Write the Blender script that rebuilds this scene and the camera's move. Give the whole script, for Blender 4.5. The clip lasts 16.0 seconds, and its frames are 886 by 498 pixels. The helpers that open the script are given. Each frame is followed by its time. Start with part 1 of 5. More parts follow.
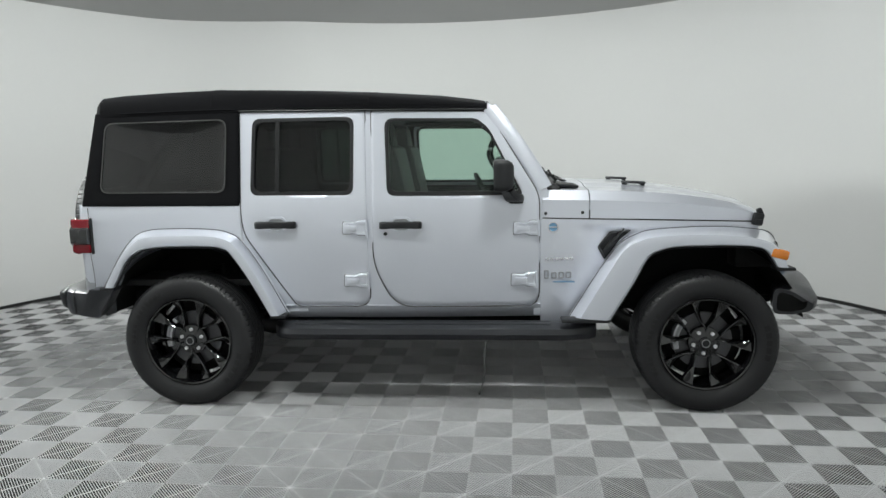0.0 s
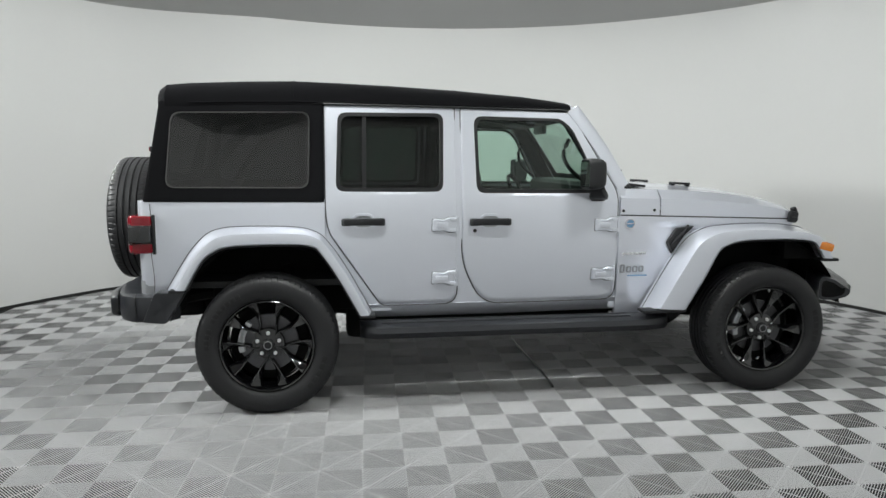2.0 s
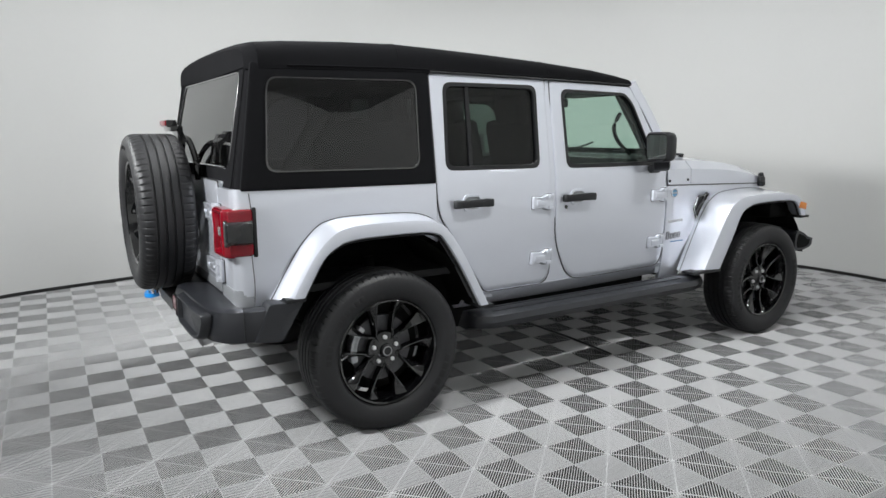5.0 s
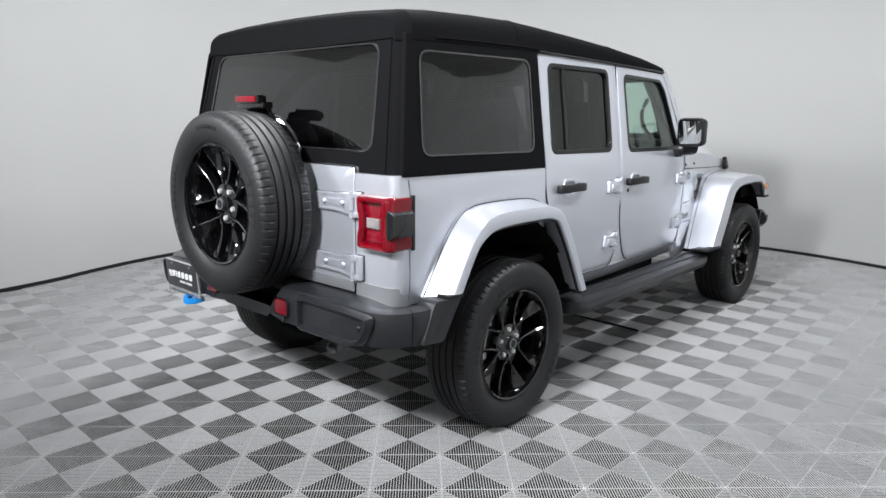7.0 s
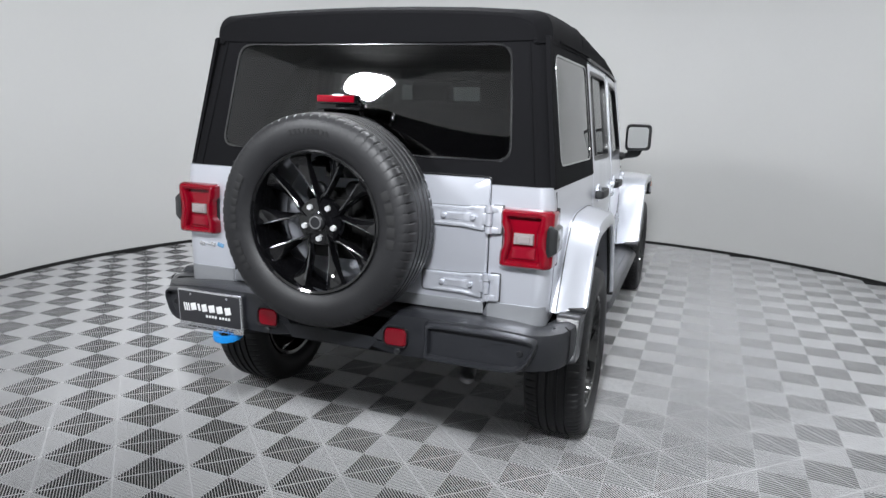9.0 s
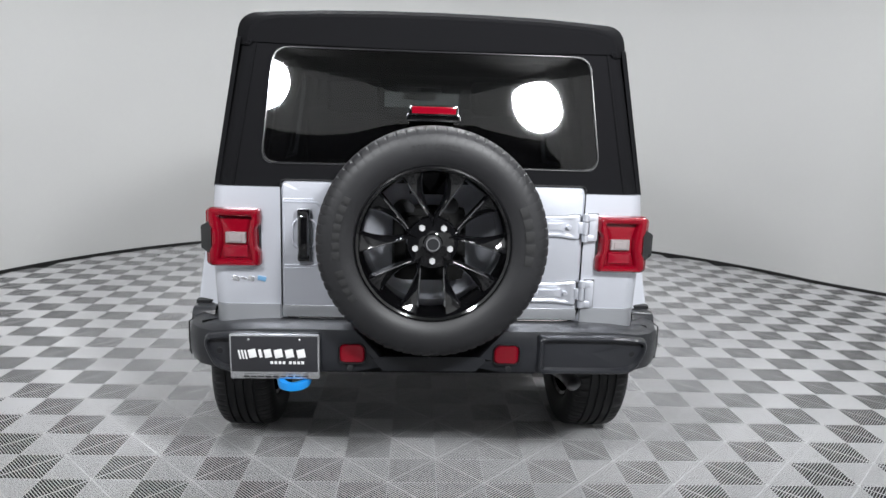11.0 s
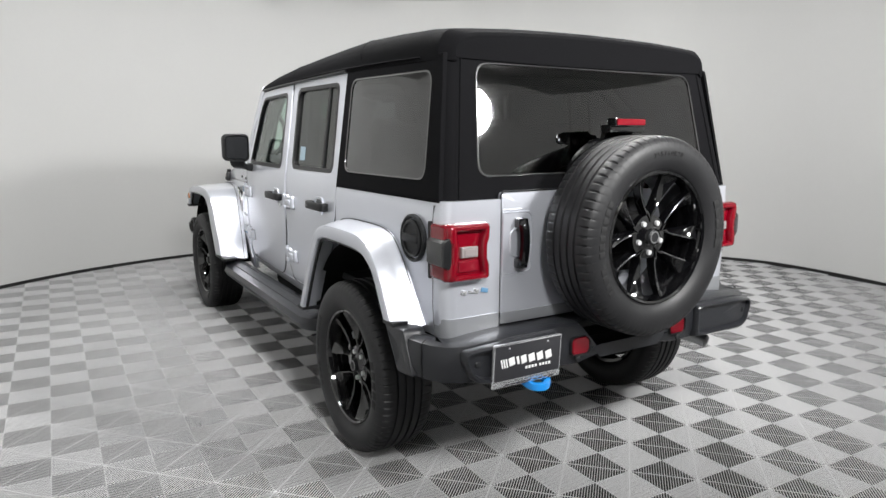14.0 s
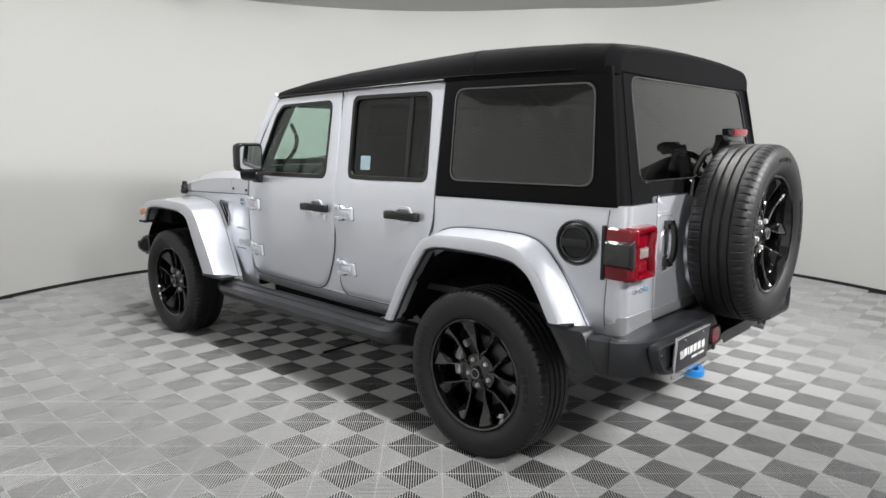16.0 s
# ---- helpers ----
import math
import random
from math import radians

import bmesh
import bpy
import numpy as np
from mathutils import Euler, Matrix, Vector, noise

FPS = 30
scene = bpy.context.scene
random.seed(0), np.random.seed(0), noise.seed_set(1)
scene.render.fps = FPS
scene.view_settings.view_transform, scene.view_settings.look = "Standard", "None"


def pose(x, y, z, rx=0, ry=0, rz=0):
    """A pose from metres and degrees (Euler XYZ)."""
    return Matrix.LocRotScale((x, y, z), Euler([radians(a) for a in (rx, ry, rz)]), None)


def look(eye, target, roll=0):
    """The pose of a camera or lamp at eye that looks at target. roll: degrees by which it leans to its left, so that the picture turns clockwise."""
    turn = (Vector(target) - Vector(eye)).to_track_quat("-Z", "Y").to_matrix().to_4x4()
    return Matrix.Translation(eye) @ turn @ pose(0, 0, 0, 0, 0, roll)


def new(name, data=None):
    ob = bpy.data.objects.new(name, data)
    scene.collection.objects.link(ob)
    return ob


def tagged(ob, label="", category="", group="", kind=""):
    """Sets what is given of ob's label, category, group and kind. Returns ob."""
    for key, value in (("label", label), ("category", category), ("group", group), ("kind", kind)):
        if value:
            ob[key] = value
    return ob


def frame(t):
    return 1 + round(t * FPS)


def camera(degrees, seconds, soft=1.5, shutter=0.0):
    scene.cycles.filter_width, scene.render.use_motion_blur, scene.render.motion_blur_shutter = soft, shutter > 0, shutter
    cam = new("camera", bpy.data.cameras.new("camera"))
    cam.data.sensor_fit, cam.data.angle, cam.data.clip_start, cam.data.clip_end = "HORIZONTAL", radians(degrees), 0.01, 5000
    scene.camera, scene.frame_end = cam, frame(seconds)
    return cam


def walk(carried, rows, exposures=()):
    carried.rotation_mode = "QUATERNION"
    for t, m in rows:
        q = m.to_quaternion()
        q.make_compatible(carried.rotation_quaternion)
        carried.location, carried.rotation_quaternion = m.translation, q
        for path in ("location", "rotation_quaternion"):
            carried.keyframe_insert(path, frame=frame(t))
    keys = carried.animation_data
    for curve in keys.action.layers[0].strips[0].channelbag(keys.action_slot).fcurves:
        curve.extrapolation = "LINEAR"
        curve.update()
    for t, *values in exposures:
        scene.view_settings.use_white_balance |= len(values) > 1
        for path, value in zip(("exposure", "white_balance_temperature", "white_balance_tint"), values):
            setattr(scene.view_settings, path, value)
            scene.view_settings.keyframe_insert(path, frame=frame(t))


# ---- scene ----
cam = camera(66.45, 16.0)
PATH = [
    (0, (0.366, -4.679, 1.493), (0.192, -2.707, 1.205), -1.11),
    (0.5, (0.054, -4.768, 1.453), (-0.042, -2.785, 1.216), -0.53),
    (1, (-0.288, -4.768, 1.425), (-0.267, -2.780, 1.205), -0.16),
    (1.5, (-0.649, -4.741, 1.418), (-0.513, -2.760, 1.174), 0.23),
    (2, (-1.019, -4.696, 1.430), (-0.755, -2.730, 1.169), 0.04),
    (2.5, (-1.373, -4.575, 1.435), (-0.966, -2.640, 1.137), -0.16),
    (3, (-1.717, -4.442, 1.433), (-1.167, -2.548, 1.102), 0.13),
    (3.2, (-1.856, -4.386, 1.435), (-1.262, -2.505, 1.104), -0.17),
    (5.3, (-3.093, -3.607, 1.448), (-2.002, -1.966, 1.105), -0.59),
    (5.5, (-3.200, -3.514, 1.447), (-2.073, -1.898, 1.104), -0.79),
    (6, (-3.471, -3.276, 1.436), (-2.256, -1.724, 1.098), -0.18),
    (6.5, (-3.756, -2.999, 1.441), (-2.422, -1.555, 1.075), 0.16),
    (7, (-3.975, -2.665, 1.431), (-2.517, -1.351, 1.048), 0.55),
    (7.5, (-4.181, -2.346, 1.427), (-2.615, -1.155, 1.067), 1.06),
    (8, (-4.366, -1.994, 1.447), (-2.704, -0.947, 1.071), 0.80),
    (8.5, (-4.474, -1.632, 1.446), (-2.710, -0.769, 1.068), 0.66),
    (9, (-4.597, -1.267, 1.452), (-2.751, -0.601, 1.065), 2.04),
    (9.2, (-4.647, -1.108, 1.452), (-2.777, -0.509, 1.072), 2.17),
    (11.3, (-4.716, 0.300, 1.461), (-2.762, 0.078, 1.097), 1.42),
    (11.5, (-4.693, 0.427, 1.460), (-2.745, 0.148, 1.100), 1.18),
    (12, (-4.620, 0.755, 1.464), (-2.698, 0.335, 1.105), 1.26),
    (12.5, (-4.601, 1.112, 1.469), (-2.707, 0.572, 1.124), 1.04),
    (13, (-4.528, 1.435, 1.455), (-2.682, 0.748, 1.108), 0.75),
    (13.5, (-4.392, 1.737, 1.454), (-2.627, 0.864, 1.104), 0.26),
    (14, (-4.279, 2.080, 1.463), (-2.594, 1.059, 1.119), 0.16),
    (14.5, (-4.109, 2.374, 1.451), (-2.506, 1.228, 1.109), 0.04),
    (15, (-3.913, 2.616, 1.464), (-2.380, 1.375, 1.132), 0.17),
    (15.5, (-3.711, 2.919, 1.491), (-2.269, 1.576, 1.149), -0.12),
    (16, (-3.442, 3.186, 1.455), (-2.095, 1.741, 1.140), 0.25),
]
walk(cam, [(t, look(eye, target, roll)) for t, eye, target, roll in PATH],
     exposures=[(0.0, -0.66, 6470, 6), (2.5, -0.62, 6540, 8), (6.5, -0.56, 6400, 11), (9.0, -0.68, 6300, 12), (12.5, -0.60, 6540, 12), (16.0, -0.46, 6720, 11)])

# ---- room plan ----
ROOM = Vector((-0.19, -0.17, 0.0))
CEILING = 3.07


def room_radius(a):
    """Radius of the booth wall at the angle a (radians): round, with a slightly deeper bay on one side."""
    d = abs(math.degrees(math.atan2(math.sin(a - radians(205)), math.cos(a - radians(205)))))
    k = min(max((92 - d) / 25, 0), 1)
    return 4.21 + 0.57 * k * k * (3 - 2 * k)


# ---- lights ----
world = bpy.data.worlds.new("World")
scene.world = world
world.use_nodes = True
world.node_tree.nodes["Background"].inputs[0].default_value = (0.02, 0.02, 0.02, 1)
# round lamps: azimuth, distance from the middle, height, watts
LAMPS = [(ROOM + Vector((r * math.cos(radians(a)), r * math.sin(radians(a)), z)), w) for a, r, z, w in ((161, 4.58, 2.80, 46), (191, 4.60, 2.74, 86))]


def area_light(name, place, target, size, energy, spread=180):
    data = bpy.data.lights.new(name, "AREA")
    data.shape, data.size, data.energy = "DISK", size, energy
    data.color = (0.975, 1.0, 1.0)
    data.spread = radians(spread)
    ob = new(name, data)
    ob.matrix_world = look(place, target)
    return ob


# assumed overhead panel, never in view, gives general top light
area_light("overhead_light", ROOM + Vector((0, 0, CEILING - 0.06)), ROOM + Vector((0, 0.001, 0)), 1.1, 40)
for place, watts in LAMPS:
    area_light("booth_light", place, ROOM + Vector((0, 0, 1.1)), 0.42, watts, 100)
# an unseen ring of fill lamps, added round the overhead panel, washes the walls
WALL_FILL = []
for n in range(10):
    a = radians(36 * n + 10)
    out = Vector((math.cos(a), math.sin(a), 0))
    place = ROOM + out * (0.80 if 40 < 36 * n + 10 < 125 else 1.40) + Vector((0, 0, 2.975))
    WALL_FILL.append((place, place + out + Vector((0, 0, -0.32))))
    area_light("wall_fill", *WALL_FILL[-1], 0.24, 20 if out.x > 0.45 else 54)
# four unseen fill lamps, added under the ceiling to brighten the car's flanks
FLANK_FILL = [ROOM + Vector((r * math.cos(radians(a)), r * math.sin(radians(a)), CEILING - 0.05)) for a, r in ((66, 1.40), (120, 1.40), (242, 2.0), (298, 2.0))]
for place in FLANK_FILL:
    area_light("flank_fill", place, (place.x, place.y * 0.40, 0.9), 0.44, 40 if place.y > 0 else 37, 105)

# ---- materials ----
def material(name, color, rough=0.5, metal=0.0, coat=0.0, grain=0.0, grain_size=400.0, wear=0.0, wear_size=3.0, bump=0.0, coat_rough=0.05, spec=0.5):
    """A principled material with colour variation at a fine and a broad scale, and a fine relief."""
    m = bpy.data.materials.new(name)
    m.use_nodes = True
    t = m.node_tree
    b = t.nodes["Principled BSDF"]
    b.inputs["Base Color"].default_value = (*color, 1)
    b.inputs["Roughness"].default_value = rough
    b.inputs["Metallic"].default_value = metal
    b.inputs["Coat Weight"].default_value = coat
    b.inputs["Coat Roughness"].default_value = coat_rough
    b.inputs["Specular IOR Level"].default_value = spec
    co = t.nodes.new("ShaderNodeTexCoord")
    fine = t.nodes.new("ShaderNodeTexNoise")
    fine.inputs["Scale"].default_value = grain_size
    fine.inputs["Detail"].default_value = 2
    t.links.new(co.outputs["Object"], fine.inputs["Vector"])
    broad = t.nodes.new("ShaderNodeTexNoise")
    broad.inputs["Scale"].default_value = wear_size
    broad.inputs["Detail"].default_value = 5
    t.links.new(co.outputs["Object"], broad.inputs["Vector"])
    if grain or wear:
        val = t.nodes.new("ShaderNodeMath")
        val.operation = "MULTIPLY_ADD"
        t.links.new(fine.outputs["Fac"], val.inputs[0])
        val.inputs[1].default_value, val.inputs[2].default_value = 2 * grain, 1 - grain
        val2 = t.nodes.new("ShaderNodeMath")
        val2.operation = "MULTIPLY_ADD"
        t.links.new(broad.outputs["Fac"], val2.inputs[0])
        val2.inputs[1].default_value, val2.inputs[2].default_value = 2 * wear, 1 - wear
        both = t.nodes.new("ShaderNodeMath")
        both.operation = "MULTIPLY"
        t.links.new(val.outputs[0], both.inputs[0])
        t.links.new(val2.outputs[0], both.inputs[1])
        mix = t.nodes.new("ShaderNodeVectorMath")
        mix.operation = "SCALE"
        mix.inputs[0].default_value = color
        t.links.new(both.outputs[0], mix.inputs["Scale"])
        t.links.new(mix.outputs[0], b.inputs["Base Color"])
        ro = t.nodes.new("ShaderNodeMath")
        ro.operation = "MULTIPLY_ADD"
        t.links.new(broad.outputs["Fac"], ro.inputs[0])
        ro.inputs[1].default_value, ro.inputs[2].default_value = 0.25 * rough, 0.875 * rough
        t.links.new(ro.outputs[0], b.inputs["Roughness"])
    if bump:
        bp = t.nodes.new("ShaderNodeBump")
        bp.inputs["Strength"].default_value = min(1.0, bump)
        bp.inputs["Distance"].default_value = 0.0006
        t.links.new(fine.outputs["Fac"], bp.inputs["Height"])
        t.links.new(bp.outputs[0], b.inputs["Normal"])
    return m


def glass(name, tint, gloss=0.03, wave=0.0, ior=1.5, edge=3.6):
    """Tinted glazing: a clear tint under a sharp reflection; wave bends the reflection as soft vinyl does."""
    m = bpy.data.materials.new(name)
    m.use_nodes = True
    t = m.node_tree
    t.nodes.remove(t.nodes["Principled BSDF"])
    clear = t.nodes.new("ShaderNodeBsdfTransparent")
    clear.inputs[0].default_value = (*tint, 1)
    shine = t.nodes.new("ShaderNodeBsdfGlossy")
    shine.inputs["Roughness"].default_value = gloss
    lw = t.nodes.new("ShaderNodeLayerWeight")
    lw.inputs["Blend"].default_value = 0.5
    up = t.nodes.new("ShaderNodeMath")
    up.operation = "POWER"
    up.inputs[1].default_value = edge
    t.links.new(lw.outputs["Facing"], up.inputs[0])
    fr = t.nodes.new("ShaderNodeMath")
    fr.operation = "MULTIPLY_ADD"
    f0 = ((ior - 1) / (ior + 1)) ** 2
    fr.inputs[1].default_value, fr.inputs[2].default_value = 0.9 - f0, f0
    t.links.new(up.outputs[0], fr.inputs[0])
    mix = t.nodes.new("ShaderNodeMixShader")
    t.links.new(fr.outputs[0], mix.inputs[0])
    t.links.new(clear.outputs[0], mix.inputs[1])
    t.links.new(shine.outputs[0], mix.inputs[2])
    if wave:
        co = t.nodes.new("ShaderNodeTexCoord")
        n = t.nodes.new("ShaderNodeTexNoise")
        n.inputs["Scale"].default_value = 3.0
        n.inputs["Detail"].default_value = 0.0
        bp = t.nodes.new("ShaderNodeBump")
        bp.inputs["Distance"].default_value = wave
        t.links.new(co.outputs["Object"], n.inputs["Vector"])
        t.links.new(n.outputs["Fac"], bp.inputs["Height"])
        t.links.new(bp.outputs[0], shine.inputs["Normal"])
    t.links.new(mix.outputs[0], t.nodes["Material Output"].inputs[0])
    return m


def tile_material():
    """Grey vented floor plastic; each tile a shade of its own, with scuffs."""
    m = material("tile_plastic", (0.60, 0.60, 0.605), rough=0.6, spec=0.15, grain=0.06, grain_size=60, wear=0.10, wear_size=2.2)
    t = m.node_tree
    b = t.nodes["Principled BSDF"]
    old = b.inputs["Base Color"].links[0].from_socket
    info = t.nodes.new("ShaderNodeObjectInfo")
    k = t.nodes.new("ShaderNodeMath")
    k.operation = "MULTIPLY_ADD"
    k.inputs[1].default_value, k.inputs[2].default_value = 0.08, 0.96
    t.links.new(info.outputs["Random"], k.inputs[0])
    sc = t.nodes.new("ShaderNodeVectorMath")
    sc.operation = "SCALE"
    t.links.new(old, sc.inputs[0])
    t.links.new(k.outputs[0], sc.inputs["Scale"])
    t.links.new(sc.outputs[0], b.inputs["Base Color"])
    return m


PAINT = material("silver_paint", (0.68, 0.70, 0.765), rough=0.33, metal=0.64, coat=0.8, grain=0.05, grain_size=900, wear=0.015, wear_size=1.5)
PAINT_GREY = material("grey_paint", (0.33, 0.34, 0.36), rough=0.4, metal=0.5, coat=0.4, grain=0.05, grain_size=900)
FABRIC = material("black_canvas", (0.0064, 0.0064, 0.0072), rough=0.9, grain=0.35, grain_size=700, wear=0.15, wear_size=5, bump=0.7, spec=0.05)
PLASTIC = material("black_plastic", (0.013, 0.0135, 0.015), spec=0.35, rough=0.45, grain=0.2, grain_size=600, wear=0.08, wear_size=4, bump=0.5)
BUMPER = material("grey_black_plastic", (0.018, 0.019, 0.0225), spec=0.5, rough=0.31, grain=0.2, grain_size=700, wear=0.08, wear_size=4, bump=0.5)
RUBBER = material("tyre_rubber", (0.011, 0.011, 0.0123), spec=0.45, rough=0.5, grain=0.15, grain_size=120, wear=0.2, wear_size=7, bump=0.3)
SEAM = material("dark_seam_grey", (0.06, 0.06, 0.064), rough=0.5, grain=0.1, grain_size=300)
SEAL = material("black_seal", (0.005, 0.005, 0.006), rough=0.35, grain=0.1, grain_size=300)
WELT = material("shiny_window_edge", (0.012, 0.012, 0.013), rough=0.12, spec=1.0, coat=1.0, grain=0.1, grain_size=90)
GLOSS = material("gloss_black", (0.003, 0.003, 0.0035), rough=0.07, coat=0.8, spec=0.5, grain=0.1, grain_size=500)
EDGE_GLINT = material("edge_glint_grey", (0.05, 0.05, 0.053), rough=0.22, coat=1.0, spec=0.8, grain=0.1, grain_size=300)
DARK = material("underbody_black", (0.003, 0.003, 0.003), spec=0.2, rough=0.8, grain=0.3, grain_size=40, wear=0.3, wear_size=6)
CHROME = material("chrome", (0.88, 0.88, 0.90), rough=0.2, metal=1.0, grain=0.03)
DISC = material("dark_disc_steel", (0.10, 0.10, 0.105), rough=0.4, metal=0.9, grain=0.15, grain_size=90, wear=0.2)
NUT = material("bright_plating", (0.72, 0.72, 0.73), rough=0.28, metal=0.45, coat=0.5, grain=0.03)
STEEL = material("brake_steel", (0.42, 0.42, 0.43), rough=0.35, metal=0.9, grain=0.12, grain_size=90, wear=0.15)
ALUMINIUM = material("cast_aluminium", (0.55, 0.56, 0.58), rough=0.4, metal=0.7, grain=0.1, grain_size=200)
RED = material("red_lens", (0.17, 0.001, 0.008), rough=0.10, coat=0.6, spec=0.3, grain=0.06, grain_size=60)
RED_PALE = material("ribbed_red_lens", (0.19, 0.004, 0.014), rough=0.2, coat=0.4, grain=0.12, grain_size=160)
WHITE_LENS = material("white_lens", (0.26, 0.23, 0.23), rough=0.15, coat=1.0, grain=0.15, grain_size=180)
AMBER = material("amber_lens", (0.75, 0.22, 0.01), rough=0.18, coat=1.0, grain=0.06, grain_size=120)
SMOKE = material("smoked_lens", (0.012, 0.0125, 0.0135), rough=0.28, coat=0.6, grain=0.1, grain_size=300)
BLUE = material("blue_enamel", (0.01, 0.26, 0.72), rough=0.3, coat=0.3, grain=0.05)
BLUE_BADGE = material("blue_badge", (0.12, 0.26, 0.42), rough=0.25, coat=0.5, grain=0.05)
STICKER = material("paper_sticker", (0.27, 0.36, 0.42), rough=0.6, grain=0.1, grain_size=60)
LETTER = material("white_letter", (0.80, 0.80, 0.80), rough=0.5, grain=0.03)
PLATE = material("plate_black", (0.03, 0.03, 0.034), rough=0.35, grain=0.1, grain_size=200)
SILVER = material("bright_silver", (0.72, 0.73, 0.75), rough=0.25, metal=0.8, grain=0.05)
TYRE_MARK = material("tyre_mark", (0.008, 0.008, 0.0085), rough=0.7, grain=0.1)
LEATHER = material("black_leather", (0.008, 0.008, 0.0085), rough=0.5, grain=0.15, grain_size=90, wear=0.1, bump=0.4)
TRIM = material("cabin_grey", (0.013, 0.013, 0.0145), rough=0.6, grain=0.1, grain_size=150)
MIRROR = material("mirror_silver", (0.85, 0.87, 0.88), rough=0.01, metal=1.0)
GLASS_CLEAR = glass("clear_glass", (0.84, 0.92, 0.88), ior=1.45, edge=4.5)
GLASS_DARK = glass("privacy_glass", (0.30, 0.35, 0.325), ior=1.46)
VINYL = glass("tinted_vinyl", (0.30, 0.295, 0.31), gloss=0.03, wave=0.0022, ior=1.74, edge=3.0)
WALL = material("booth_wall_white", (0.63, 0.63, 0.621), rough=0.65, grain=0.01, grain_size=30, wear=0.035, wear_size=0.9)
CEIL = material("booth_ceiling_grey", (0.46, 0.46, 0.455), rough=0.8, grain=0.02, grain_size=50, wear=0.03, wear_size=1)
BASE = material("black_rubber_base", (0.012, 0.012, 0.012), rough=0.5, grain=0.1)
UNDERLAY = material("dark_underlay", (0.008, 0.008, 0.009), rough=0.9, grain=0.3, grain_size=40, wear=0.2)
ENTRANCE_DARK = material("dark_entrance", (0.035, 0.036, 0.040), rough=0.9, grain=0.2, grain_size=300, wear=0.1, wear_size=4)
TILE = tile_material()


# ---- mesh helpers ----
def finish(name, bm, mat, parent=None, label="", angle=32, smooth=True):
    bmesh.ops.recalc_face_normals(bm, faces=bm.faces)
    me = bpy.data.meshes.new(name)
    bm.to_mesh(me)
    bm.free()
    me.materials.append(mat)
    if smooth:
        me.shade_smooth()
        me.set_sharp_from_angle(angle=radians(angle))
    ob = new(name, me)
    if parent is not None:
        ob.parent = parent
    if label:
        ob["label"] = label
    return ob


def part(name, bm, mat, parent, label="", angle=32):
    return finish(name, bm, mat, parent, label, angle)


def quads(bm, rows, close_u=False, close_v=False):
    """Faces over a grid of bmesh vertices."""
    nu, nv = len(rows), len(rows[0])
    for i in range(nu if close_u else nu - 1):
        for j in range(nv if close_v else nv - 1):
            q = [rows[i][j], rows[(i + 1) % nu][j], rows[(i + 1) % nu][(j + 1) % nv], rows[i][(j + 1) % nv]]
            q = [v for n, v in enumerate(q) if v not in q[:n]]
            if len(q) > 2:
                bm.faces.new(q)


def sheet(bm, pts, close_u=False, close_v=False):
    rows = [[bm.verts.new(p) for p in row] for row in pts]
    quads(bm, rows, close_u, close_v)
    return rows


def slab(bm, pts, off, close_v=False):
    """A sheet with a second one at the offset off, joined round the edge."""
    off = Vector(off)
    a = sheet(bm, pts, close_v=close_v)
    b = sheet(bm, [[Vector(p) + off for p in row] for row in pts], close_v=close_v)
    for ra, rb in ((a[0], b[0]), (a[-1], b[-1])):
        quads(bm, [ra, rb], close_v=close_v)
    if not close_v:
        quads(bm, [[r[0] for r in a], [r[0] for r in b]])
        quads(bm, [[r[-1] for r in a], [r[-1] for r in b]])


def rounded(pts, r, n=5):
    """A polygon with its corners rounded; r is a radius or one for each corner."""
    out, m = [], len(pts)
    for i, p in enumerate(pts):
        p, a, b = Vector(p), Vector(pts[i - 1]), Vector(pts[(i + 1) % m])
        rr = r[i] if isinstance(r, (list, tuple)) else r
        u, w = (a - p), (b - p)
        k = min(rr, u.length * 0.48, w.length * 0.48)
        if k < 1e-4:
            out.append(p)
            continue
        s, e = p + u.normalized() * k, p + w.normalized() * k
        for j in range(n + 1):
            f = j / n
            out.append((1 - f) ** 2 * s + 2 * f * (1 - f) * p + f * f * e)
    return out


def cast(poly, c, a):
    """The distance from c to the polygon's edge in the direction a."""
    d = Vector((math.cos(a), math.sin(a)))
    best = None
    for i in range(len(poly)):
        p, q = poly[i - 1] - c, poly[i] - c
        e = q - p
        den = d.x * e.y - d.y * e.x
        if abs(den) < 1e-12:
            continue
        t = (p.x * e.y - p.y * e.x) / den
        s = (p.x * d.y - p.y * d.x) / den
        if t > 0 and -1e-6 <= s <= 1 + 1e-6 and (best is None or t > best):
            best = t
    return best or 0.0


def rings(outer, inner, steps, n=72):
    """Rings of 2D points from the outer outline to the inner one, corner true."""
    c = sum(inner, Vector((0, 0))) / len(inner)
    ang = {round(2 * math.pi * i / n - math.pi, 5) for i in range(n)}
    for p in list(outer) + list(inner):
        ang.add(round(math.atan2(p.y - c.y, p.x - c.x), 5))
    ang = sorted(ang)
    keep = [ang[0]]
    for a in ang[1:]:
        if a - keep[-1] > 0.004:
            keep.append(a)
    res = []
    ro = [cast(outer, c, a) for a in keep]
    ri = [cast(inner, c, a) for a in keep]
    for f in steps:
        res.append([c + Vector((math.cos(a), math.sin(a))) * (x + (y - x) * f) for a, x, y in zip(keep, ro, ri)])
    return res


